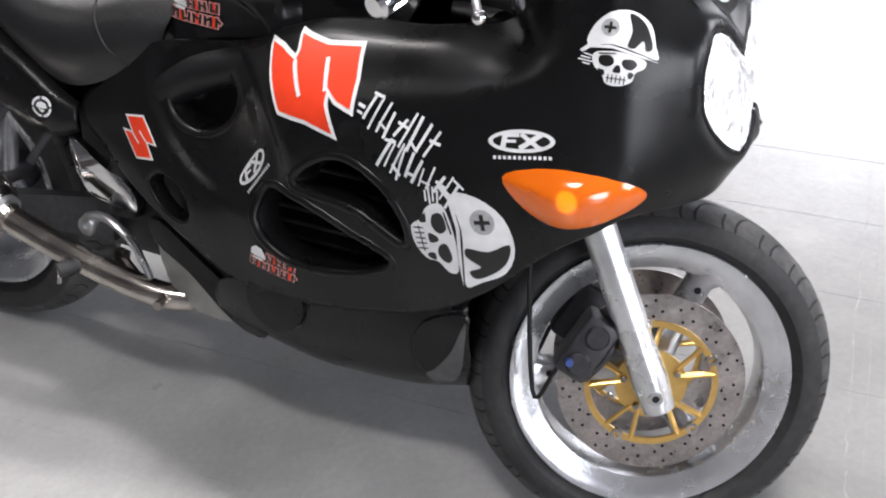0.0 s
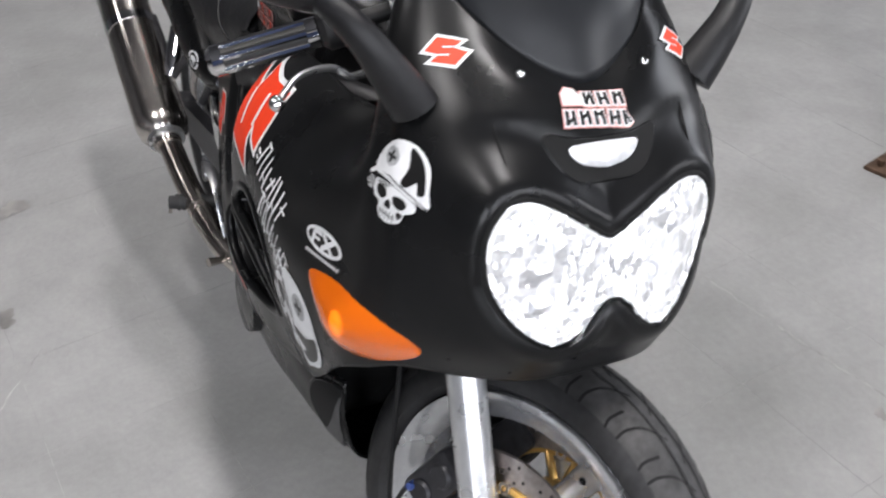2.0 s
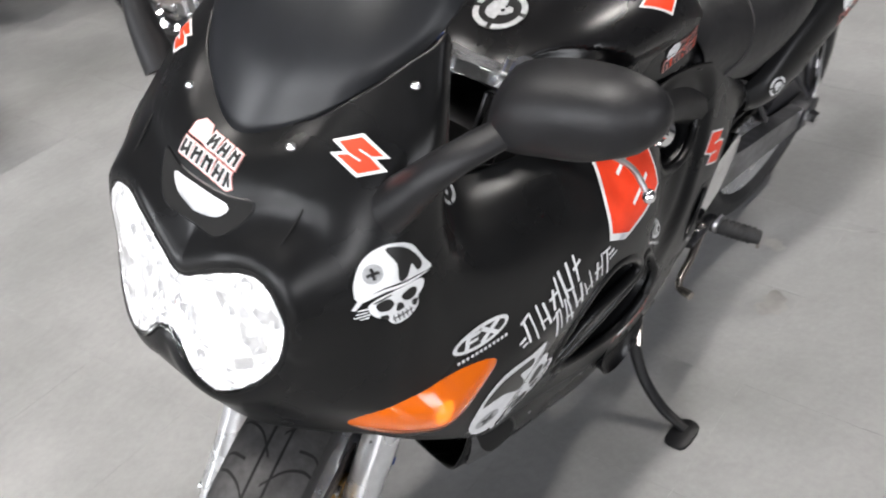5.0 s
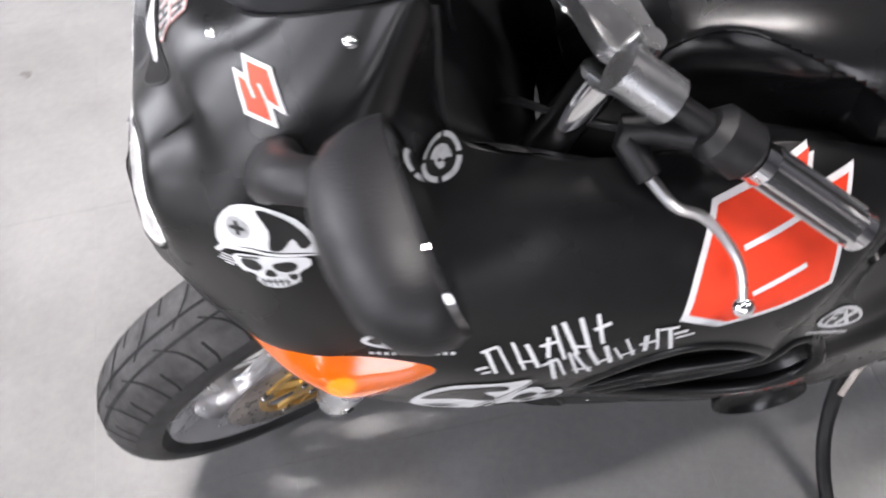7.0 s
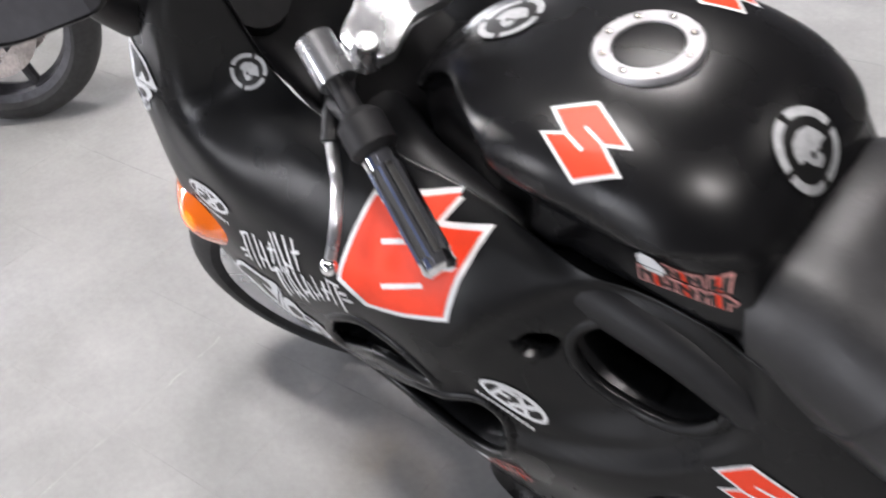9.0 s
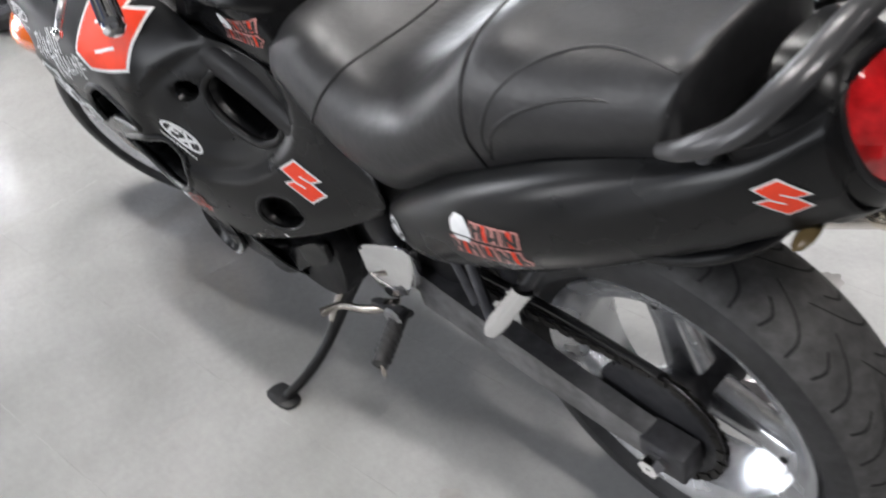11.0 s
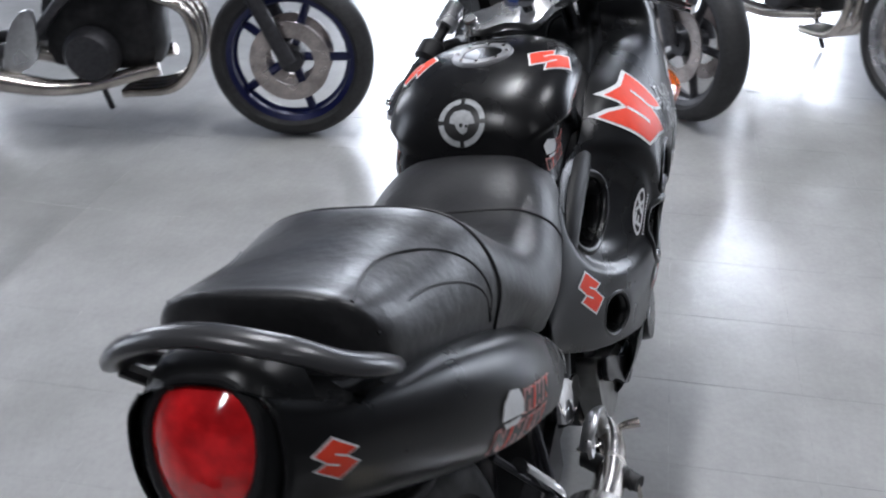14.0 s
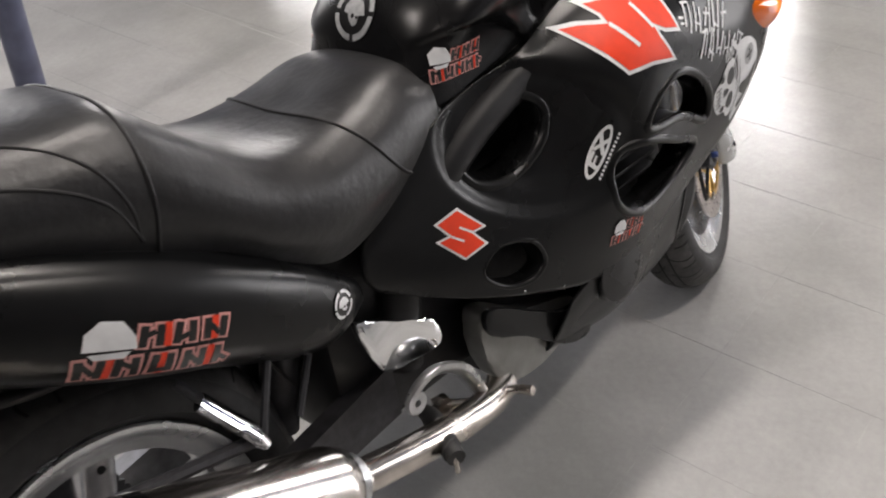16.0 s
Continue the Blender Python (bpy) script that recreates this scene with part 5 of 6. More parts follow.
# exhaust on the right
pipe = part("exhaust_pipe", tube([(0.84, -0.04, 0.300), (0.74, -0.08, 0.285), (0.67, -0.140, 0.272), (0.59, -0.186, 0.280), (0.43, -0.214, 0.325), (0.27, -0.226, 0.376)], 0.0255, 18, 6), M_STEEL, bike, "heat stained steel exhaust pipe")
e0, e1_ = Vector((0.282, -0.228, 0.372)), Vector(CAN_END)
ed = (e1_ - e0).normalized()
L = (e1_ - e0).length
can = part("silencer", tube([tuple(e0), tuple(e0 + ed * 0.02), tuple(e0 + ed * 0.035), tuple(e0 + ed * 0.06), tuple(e0 + ed * (L - 0.03))], (0.030, 0.034, 0.052, 0.058, 0.058), 28, 1), M_CAN, bike, "polished round exhaust silencer")
part("end_cap", tube([tuple(e0 + ed * (L - 0.055)), tuple(e0 + ed * (L - 0.05)), tuple(e0 + ed * (L - 0.02)), tuple(e0 + ed * (L + 0.012)), tuple(e0 + ed * (L + 0.016))], (0.059, 0.0605, 0.0605, 0.046, 0.034), 28, 1), M_BROWNMETAL, can, "gold tinted end cap")
rg = []
for r, h in ((0.033, 0.0), (0.034, 0.05), (0.033, 0.056), (0.027, 0.056), (0.026, 0.0)):
    c_ = e0 + ed * (L + h)
    u_ = ed.orthogonal().normalized()
    v_ = ed.cross(u_)
    rg.append([tuple(c_ + r * (math.cos(a) * u_ + math.sin(a) * v_)) for a in lin(0, 2 * math.pi, 28, endpoint=False)])
part("outlet", ring_loft(rg, False), M_CHROME, can, "polished outlet")
# Added black plug stands in for the shade inside the outlet pipe.
part("dark_outlet_plug", tube([tuple(e0 + ed * (L + 0.0)), tuple(e0 + ed * (L + 0.046))], 0.0262, 20, 1), M_HOLE, can)
part("can_clamp", tube([tuple(e0 + ed * 0.012), tuple(e0 + ed * 0.03)], 0.040, 24, 1), M_ALU, can)
part("can_strap", tube([tuple(e0 + ed * 0.33), tuple(e0 + ed * 0.355)], 0.0600, 28, 1), M_CHROME, can)
part("can_stay", tube([tuple(e0 + ed * 0.343 + Vector((0, 0.05, 0.03))), (0.19, -0.19, 0.50)], 0.009, 8, 1), M_CALIPER, can)
part("engine_cover", prism(rounded([(0.605, 0.435), (0.70, 0.385), (0.815, 0.345), (0.838, 0.300), (0.75, 0.262), (0.66, 0.27), (0.61, 0.32)], 4), (1, 0, 0), (0, 0, 1), (0, 1, 0), 0.04, (0, -0.178, 0), 0.006), mat("grey_engine_cover", (0.25, 0.25, 0.24), 0.35, 0.5, 0, 30, 0.15, 0.1, 100), bike, "dull grey engine side cover")
part("engine_cover", prism(rounded([(0.605, 0.435), (0.70, 0.385), (0.815, 0.345), (0.838, 0.300), (0.75, 0.262), (0.66, 0.27), (0.61, 0.32)], 4), (1, 0, 0), (0, 0, 1), (0, -1, 0), 0.04, (0, 0.178, 0), 0.006), M_DARK, bike, "black engine side cover")
# side stand
st = part("side_stand", tube([(0.66, 0.13, 0.275), (0.70, 0.165, 0.195), (0.722, 0.215, 0.125), (0.733, 0.272, 0.085), (0.738, 0.334, 0.068)], (0.014, 0.013, 0.011, 0.011, 0.010), 10, 5), M_DARK, bike, "black side stand")
part("stand_foot", prism(rounded([(-0.03, -0.018), (0.03, -0.022), (0.04, 0.0), (0.03, 0.022), (-0.03, 0.018)], 3), (1, 0, 0), (0, math.cos(radians(LEAN)), math.sin(radians(LEAN))), (0, -math.sin(radians(LEAN)), math.cos(radians(LEAN))), 0.008, (0.745, 0.335, math.tan(radians(LEAN)) * 0.335 + 0.0005), 0.001), M_DARK, st)
part("stand_spring", tube([(0.64, 0.14, 0.31), (0.685, 0.165, 0.24), (0.71, 0.19, 0.18)], 0.006, 8), M_STEEL, st)
# ---------------------------------------------------------------- the workshop
def plain_box(name, lo, hi, material, kind="structure", bevel=0.0, label="", category=""):
    ob = part(name, box(lo, hi, bevel), material, None, "", False)
    return tagged(ob, label, category, "", kind)


# floor: a bed with square tiles laid a little turned
floor_ob = tagged(part("floor", box((-9.2, -8.2, -0.10), (9.2, 8.2, -0.0007)), M_JOINT, None, "", False), "worn pale grey floor of square tiles with stains", "floor", "", "structure")
TILE, GAP, TURN = 0.318, 0.0009, radians(5)
tile_bm = box((-TILE / 2 + GAP / 2, -TILE / 2 + GAP / 2, -0.003), (TILE / 2 - GAP / 2, TILE / 2 - GAP / 2, 0.0))
tile_me = bpy.data.meshes.new("tile")
tile_bm.to_mesh(tile_me)
tile_bm.free()
tile_me.materials.append(M_FLOOR)
rest_v, rest_f = [], []
TM = Matrix.Translation((0.93, -0.24, 0)) @ Matrix.Rotation(TURN, 4, "Z")
near = []
for i in range(-36, 32):
    for j in range(-30, 32):
        c = TM @ Vector(((i + 0.5) * TILE, (j + 0.5) * TILE, 0))
        if not (-9 < c.x < 9 and -8 < c.y < 8):
            continue
        near.append((max(abs(c.x - 0.75) * 0.85, abs(c.y - 0.1)), i, j, c))
near.sort(key=lambda q: q[0])
rnd_t = random.Random(4)
for k, (_, i, j, c) in enumerate(near):
    m = Matrix.Translation(c + Vector((0, 0, rnd_t.uniform(-0.0003, 0.0)))) @ Matrix.Rotation(TURN, 4, "Z")
    if k < 290:
        t_ob = new("tile", tile_me)
        t_ob.matrix_world = m
        t_ob.parent = floor_ob
    else:
        h = TILE / 2 - GAP / 2
        n0 = len(rest_v)
        rest_v += [tuple(m @ Vector(p)) for p in ((-h, -h, 0), (h, -h, 0), (h, h, 0), (-h, h, 0), (-h, -h, -0.004), (h, -h, -0.004), (h, h, -0.004), (-h, h, -0.004))]
        rest_f += [tuple(n0 + q for q in f) for f in ((0, 1, 2, 3), (0, 4, 5, 1), (1, 5, 6, 2), (2, 6, 7, 3), (3, 7, 4, 0))]
rest_me = bpy.data.meshes.new("far_tiles")
rest_me.from_pydata(rest_v, [], rest_f)
rest_me.materials.append(M_FLOOR)
far_ob = new("far_tiles", rest_me)
far_ob.parent = floor_ob
far_ob["kind"] = "stuff"
X0, X1, Y0, Y1, H = -9.0, 9.0, -8.0, 8.0, 5.0
plain_box("wall_back", (X0 - 0.2, Y0 - 0.2, 0), (X0, Y1 + 0.2, H), M_WALL)
plain_box("wall_right", (X0, Y0 - 0.2, 0), (X1, Y0, H), M_WALL)
plain_box("wall_left_a", (X0, Y1, 0), (0.2, Y1 + 0.2, H), M_WALL)
plain_box("wall_left_b", (2.8, Y1, 0), (6.2, Y1 + 0.2, H), M_BLUEWALL)
plain_box("wall_left_c", (7.8, Y1, 0), (X1, Y1 + 0.2, H), M_BLUEWALL)
plain_box("wall_left_lintel", (6.2, Y1, 4.0), (7.8, Y1 + 0.2, H), M_BLUEWALL)
plain_box("wall_left_top", (0.2, Y1, 4.0), (2.8, Y1 + 0.2, H), M_WALL)
for k_, (ya, yb) in enumerate(((Y0 - 0.2, -6.0), (-3.8, -1.2), (-0.2, 0.5), (1.1, 2.5), (3.5, Y1 + 0.2))):
    plain_box("wall_front_" + "abcde"[k_], (X1, ya, 0), (X1 + 0.2, yb, H), M_BLUEWALL)
for k_, (ya, yb) in enumerate(((-6.0, -3.8), (-1.2, -0.2), (0.5, 1.1), (2.5, 3.5))):
    plain_box("wall_lintel_" + "abcd"[k_], (X1, ya, 4.0), (X1 + 0.2, yb, H), M_BLUEWALL)
plain_box("ceiling", (X0 - 0.2, Y0 - 0.2, H), (X1 + 0.2, Y1 + 0.2, H + 0.2), M_CEIL)
ground_bm = bmesh.new()
bmesh.ops.create_grid(ground_bm, x_segments=2, y_segments=2, size=400)
g = part("ground", ground_bm, mat("asphalt", (0.06, 0.06, 0.06), 0.8, 0, 0, 20, 0.2, 0.2, 80, 0, 0.2, 1), None, "", False)
g.location = (0, 0, -0.15)
tagged(g, "dark asphalt yard outside", "ground", "", "structure")
for sx_, sy_ in STRIPS:
    lamp = thing("ceiling_light", "long white fluorescent strip lamp under the ceiling", "ceiling light", Matrix.Translation((sx_, sy_, 4.92)), "strip lamps under the ceiling")
    part("housing", box((-0.85, -0.16, 0.0), (0.85, 0.16, 0.08), 0.01), M_WHITE, lamp)
    for y in (-0.08, 0.08):
        part("tube", tube([(-0.8, y, -0.03), (0.8, y, -0.03)], 0.016, 10), M_LAMPON, lamp)
# ---------------------------------------------------------------- decals on the motorcycle
def turned(poly, deg, k=1.0, dx=0.0, dy=0.0, sy=1.0):
    c, s = math.cos(radians(deg)), math.sin(radians(deg))
    return [(dx + k * (x * c - y * sy * s), dy + k * (x * s + y * sy * c)) for x, y in poly]


def grown(poly, d):
    cx, cy = sum(p[0] for p in poly) / len(poly), sum(p[1] for p in poly) / len(poly)
    out = []
    n = len(poly)
    area = sum(poly[i][0] * poly[(i + 1) % n][1] - poly[(i + 1) % n][0] * poly[i][1] for i in range(n))
    sg = 1 if area > 0 else -1
    for i in range(n):
        a, b, c = Vector(poly[i - 1]), Vector(poly[i]), Vector(poly[(i + 1) % n])
        e0_, e1_ = (b - a).normalized(), (c - b).normalized()
        n0, n1 = Vector((e0_.y, -e0_.x)) * sg, Vector((e1_.y, -e1_.x)) * sg
        m = (n0 + n1)
        m = m.normalized() / max(0.5, m.normalized().dot(n0)) if m.length > 1e-4 else n0
        out.append((b.x + m.x * d, b.y + m.y * d))
    return out


def bar(p, q, w):
    a, b = Vector(p), Vector(q)
    n = Vector((-(b - a).y, (b - a).x)).normalized() * w / 2
    return [tuple(a + n), tuple(a - n), tuple(b - n), tuple(b + n)]


ZIG = [(-0.10, 0.96), (1.04, 0.12), (0.42, 0.0), (1.06, -0.58), (0.10, -0.96), (-1.04, -0.12), (-0.42, 0.0), (-1.06, 0.58)]
SLITS = [bar((0.48, 0.0), (-0.08, 0.29), 0.09), bar((-0.48, 0.0), (0.08, -0.29), 0.09)]


def zig_shapes(edge=0.10):
    return [(M_WHITE, [grown(ZIG, edge)], 0.0), (M_RED, [ZIG], 0.0006), (M_WHITE, SLITS, 0.0012)]


def ring_shapes(material):
    segs = []
    for q in range(4):
        a0, a1 = math.pi / 2 * q + 0.10, math.pi / 2 * (q + 1) - 0.10
        outer = [(math.cos(a), math.sin(a)) for a in lin(a0, a1, 8)]
        segs.append(outer + [(0.78 * x, 0.78 * y) for x, y in outer[::-1]])
    dome_ = [(-0.52, -0.02), (-0.50, 0.22), (-0.34, 0.44), (0.0, 0.52), (0.34, 0.42), (0.50, 0.18), (0.58, -0.08), (0.3, -0.10), (0.22, -0.42), (0.02, -0.50), (-0.2, -0.30), (-0.3, -0.06)]
    return [(M_BLACKDECAL, [disc_poly(0, 0, 1.04, 28)], 0.0), (material, segs + [dome_], 0.0006), (M_BLACKDECAL, [disc_poly(-0.02, -0.13, 0.09, 8), disc_poly(0.2, -0.18, 0.07, 8)], 0.0012)]


def oval_shapes():
    ring = disc_poly(0, 0.12, 1.0, 28, 0.34)
    inner = disc_poly(0, 0.12, 0.86, 28, 0.26)
    bars = [bar((-0.55, -0.06), (-0.47, 0.32), 0.16), bar((-0.5, 0.29), (-0.05, 0.29), 0.11), bar((-0.5, 0.12), (-0.15, 0.12), 0.09), bar((-0.05, -0.09), (0.62, 0.33), 0.15), bar((0.0, 0.33), (0.55, -0.09), 0.13)]
    ticks = [bar((-0.85 + 0.15 * i, -0.36), (-0.76 + 0.15 * i, -0.36), 0.10) for i in range(12)]
    return [(M_WHITE, [ring], 0.0), (M_BLACKDECAL, [inner], 0.0006), (M_WHITE, bars, 0.0012), (M_WHITE, ticks, 0.0)]


def jag_shapes(seed, material=None):
    rnd = random.Random(seed)
    polys = []
    for row, (y0, h, x0, x1, n) in enumerate(((0.10, 0.40, -0.95, 0.35, 9), (-0.38, 0.36, -0.45, 0.95, 11))):
        for i in range(n):
            x = x0 + (x1 - x0) * (i + 0.5) / n
            polys.append(bar((x - 0.03, y0 - rnd.uniform(0.0, 0.16)), (x + rnd.uniform(-0.08, 0.08), y0 + h + rnd.uniform(-0.10, 0.08)), rnd.uniform(0.03, 0.055)))
            if i % 2 == 0:
                yy = y0 + rnd.choice((0.05, h * 0.5, h * 0.95))
                polys.append(bar((x - 0.05, yy), (x + 0.14, yy + rnd.uniform(-0.12, 0.12)), rnd.uniform(0.035, 0.055)))
    polys += [bar((-1.08, 0.22), (-0.95, 0.22), 0.05), bar((-1.05, 0.12), (-0.95, 0.12), 0.04), bar((0.95, -0.2), (1.1, -0.22), 0.05), bar((0.95, -0.3), (1.15, -0.32), 0.04)]
    return [(material or M_WHITE, polys, 0.0)]


def splat_shapes(seed, red):
    rnd = random.Random(seed)
    edge = []
    for i in range(40):
        a = 2 * math.pi * i / 40
        k = 1 / (abs(math.cos(a)) ** 5 + abs(math.sin(a)) ** 5) ** 0.2
        edge.append((k * math.cos(a) * (1 + rnd.uniform(-0.06, 0.05)), 0.47 * k * math.sin(a) * (1 + rnd.uniform(-0.10, 0.08))))
    strokes, reds = [], []
    for row, (y, x0, n) in enumerate(((0.16, -0.25, 6), (-0.26, -0.85, 9))):
        for i in range(n):
            x = x0 + i * 0.19
            strokes.append(bar((x, y - 0.14), (x + rnd.uniform(-0.02, 0.05), y + 0.15), 0.09))
            if i % 2 == 0:
                strokes.append(bar((x, y + rnd.choice((-0.1, 0.0, 0.1))), (x + 0.15, y + rnd.uniform(-0.1, 0.1)), 0.07))
            if red and i % 3 == 1:
                reds.append(bar((x + 0.09, y - 0.16), (x + 0.10, y + 0.17), 0.09))
    cap_ = [(-0.86, 0.02), (-0.84, 0.26), (-0.68, 0.42), (-0.45, 0.40), (-0.32, 0.2), (-0.30, 0.02)]
    if red:
        thick = [grown(p, 0.035) for p in strokes]
        return [(M_PINK, thick, 0.0), (M_RED, reds, 0.0005), (M_BLACKDECAL, strokes, 0.0010), (M_WHITE, [cap_, [(-0.80, -0.02), (-0.36, 0.0), (-0.42, -0.10), (-0.74, -0.10)]], 0.0012)]
    return [(M_PINK, [grown(p, 0.055) for p in strokes] + [grown(cap_, 0.03)], 0.0), (M_WHITE, [grown(p, 0.032) for p in strokes] + [cap_], 0.0006), (M_BLACKDECAL, strokes, 0.0012)]


def skull_shapes():
    dome_ = rounded([(-0.80, 0.0), (-0.76, 0.45), (-0.40, 0.88), (0.15, 0.98), (0.64, 0.72), (0.86, 0.22), (0.98, -0.10), (0.50, -0.02), (-0.2, 0.10)], 3)
    stripe = rounded([(0.06, 0.90), (0.36, 0.82), (0.60, 0.58), (0.78, 0.16), (0.62, 0.06), (0.52, 0.30), (0.32, 0.08), (0.14, 0.12), (0.20, 0.5)], 3)
    brim = [(-0.98, -0.16), (-0.80, 0.02), (-0.2, 0.07), (0.5, -0.05), (1.0, -0.16), (0.5, -0.11), (-0.2, 0.0), (-0.72, -0.06), (-0.90, -0.20)]
    face = rounded([(-0.56, -0.14), (0.0, -0.06), (0.64, -0.16), (0.68, -0.36), (0.48, -0.50), (0.42, -0.74), (0.12, -0.90), (-0.20, -0.88), (-0.34, -0.66), (-0.54, -0.52), (-0.64, -0.32)], 3)
    black = [rounded(q, 3) for q in ([(-0.46, -0.22), (-0.20, -0.18), (-0.10, -0.34), (-0.24, -0.46), (-0.44, -0.40)], [(0.10, -0.24), (0.36, -0.20), (0.48, -0.32), (0.34, -0.46), (0.14, -0.40)],
             [(-0.04, -0.40), (0.05, -0.40), (0.09, -0.56), (-0.09, -0.56)], [(0.30, -0.52), (0.44, -0.54), (0.38, -0.68), (0.30, -0.64)], [(-0.46, -0.54), (-0.30, -0.56), (-0.28, -0.68), (-0.36, -0.66)])]
    black += [bar((-0.18 + 0.10 * i, -0.64), (-0.17 + 0.10 * i, -0.84), 0.026) for i in range(5)] + [bar((-0.22, -0.73), (0.28, -0.72), 0.026), bar((-0.5, -0.17), (-0.1, -0.11), 0.035)]
    whisk = [bar((-0.62 - 0.05 * (i % 2), -0.26 - 0.07 * i), (-0.86 - 0.06 * (i % 3), -0.22 - 0.08 * i), 0.035) for i in range(4)]
    return [(M_WHITE, [dome_, brim, face] + whisk, 0.0), (M_BLACKDECAL, [stripe] + black, 0.0006), (M_GREYDECAL, [disc_poly(-0.34, 0.50, 0.22, 16)], 0.0006), (M_BLACKDECAL, [bar((-0.34, 0.36), (-0.34, 0.64), 0.07), bar((-0.48, 0.50), (-0.20, 0.50), 0.07)], 0.0012)]


def decal(label, shapes, parent, trees, at, size, deg=0.0, up=(0, 0, 1), base=0.0026, sy=1.0):
    """Lay shapes in unit size onto the body nearest to at."""
    best = min((t.find_nearest(Vector(at)) for t in trees), key=lambda h: h[3])
    n = best[1].normalized()
    if n.dot(Vector((n.x, at[1], 0.4)) if abs(at[1]) > 0.03 else Vector((n.x if at[0] > 1.2 else -0.3, 0, 1))) < 0:
        n = -n
    r = (-n).cross(Vector(up)).normalized()
    v = n.cross(r).normalized()
    for i, (material, polys, lift) in enumerate(shapes):
        bm = drape([turned(p, deg, 1, 0, 0, sy) for p in polys], best[0], r * size, v * size, -n, trees, base + lift, 0.014)
        d_ = part("decal", bm, material, parent, label if i == 0 else "")
        if len(polys) > 1:
            d_["kind"] = "stuff"


def placed(label, shapes, parent, trees, p, r_, t_, fr=1.0, ft=1.0, base=0.0026):
    """Lay shapes with centre p, towards r_ on the right and t_ at the top."""
    p, r_, t_ = Vector(p), Vector(r_), Vector(t_)
    u, v = (r_ - p) / fr, (t_ - p) / ft
    v -= u * (v.dot(u) / u.dot(u)) * 0.6
    n = u.cross(v).normalized()
    for i, (material, polys, lift) in enumerate(shapes):
        d_ = part("decal", drape(polys, p, u, v, -n, trees, base + lift, 0.012), material, parent, label if i == 0 else "")
        if len(polys) > 1:
            d_["kind"] = "stuff"


M_PINK = mat("pale_red_decal_edge", (0.75, 0.35, 0.32), 0.35)
for s in (1, -1):
    decal("small orange-red zigzag decal with a white edge", zig_shapes(), fairing, [T_FAIR], (0.589, s * 0.172, 0.583), 0.037, 12 * s)
    decal("white oval emblem decal", oval_shapes(), fairing, [T_FAIR], (0.855, s * 0.255, 0.606), 0.046, 52 if s < 0 else -40)
    decal("white oval emblem decal", oval_shapes(), fairing, [T_FAIR], (1.313, s * 0.248, 0.739), 0.046, 8 if s < 0 else -2)
    decal("white jagged lettering strokes", jag_shapes(3), fairing, [T_FAIR], (1.155, s * 0.274, 0.706), 0.092, -18 if s < 0 else 18)
    decal("white skull and helmet decal", skull_shapes(), fairing, [T_FAIR], (1.420, s * 0.211, 0.877), 0.050, -6 if s < 0 else 8)
    if s > 0:
        decal("large white skull and helmet decal", skull_shapes(), fairing, [T_FAIR], (1.240, 0.258, 0.582), 0.088, 68)
    decal("small red and white jagged decal", splat_shapes(5, True), fairing, [T_FAIR], (0.905, s * 0.255, 0.452), 0.052, -10 if s < 0 else 10)
    decal("orange-red zigzag decal with a white edge", zig_shapes(), tank, [T_TANK], (0.790, s * 0.118, 0.928), 0.037, 0, (0.1, -s, 0.3))
    decal("faded red and grey jagged decal", splat_shapes(6, True), tank, [T_TANK], (0.687, s * 0.138, 0.810), 0.058, 4 * s)
    decal("small round white badge", ring_shapes(M_WHITE), bike, T_TAIL, (0.357, s * 0.177, 0.597), 0.019)
    decal("small orange-red zigzag decal with a white edge", zig_shapes(), bike, T_TAIL, (-0.205, s * 0.102, 0.862), 0.022, 8 * s)
    # large emblem on the flank
    if s < 0:
        big = [(0.868, 0.793), (0.894, 0.7921), (0.935, 0.784), (0.936, 0.798), (0.925, 0.815), (0.983, 0.8113), (1.040, 0.8181), (1.051, 0.782), (1.054, 0.743), (1.028, 0.750), (1.008, 0.763), (1.009, 0.742), (1.028, 0.7036), (0.979, 0.7144), (0.9285, 0.7161), (0.899, 0.755)]
        cuts = [bar((0.935, 0.784), (0.963, 0.7435), 0.007), bar((0.992, 0.798), (1.006, 0.758), 0.007)]
    else:
        big = [(1.0552, 0.737), (1.0423, 0.791), (1.0276, 0.842), (0.9798, 0.852), (0.9356, 0.864), (0.9494, 0.831), (0.8988, 0.835), (0.9108, 0.786), (0.9172, 0.737), (0.966, 0.725), (1.0166, 0.716), (1.0129, 0.734), (0.9954, 0.746)]
        cuts = [bar((1.0046, 0.799), (0.943, 0.818), 0.006), bar((0.9954, 0.749), (0.9439, 0.768), 0.006)]
    args = ((0, s * 0.25, 0), (1, 0, 0), (0, 0, 1), (0, -s, 0) if s < 0 else (0, -s, -0.35))
    part("decal", drape([grown(big, 0.006)], *args, [T_FAIR], 0.0026), M_WHITE, fairing, "large orange-red zigzag decal with a white edge")
    part("decal", drape([big], *args, [T_FAIR], 0.0032), M_RED, fairing)
    for cut in cuts:
        part("decal", drape([cut], *args, [T_FAIR], 0.0038), M_WHITE, fairing)
BADGE = zig_shapes(0.18)
for p, r_, t_ in (((1.3976, 0.1457, 1.0016), (1.3826, 0.1674, 1.0004), (1.3842, 0.144, 1.0151)), ((1.3857, -0.1483, 1.0112), (1.3881, -0.1271, 1.0205), (1.3713, -0.1501, 1.0235))):
    placed("orange-red zigzag decal with a broad white edge", BADGE, fairing, [T_FAIR], p, r_, t_, 1.2, 0.95)
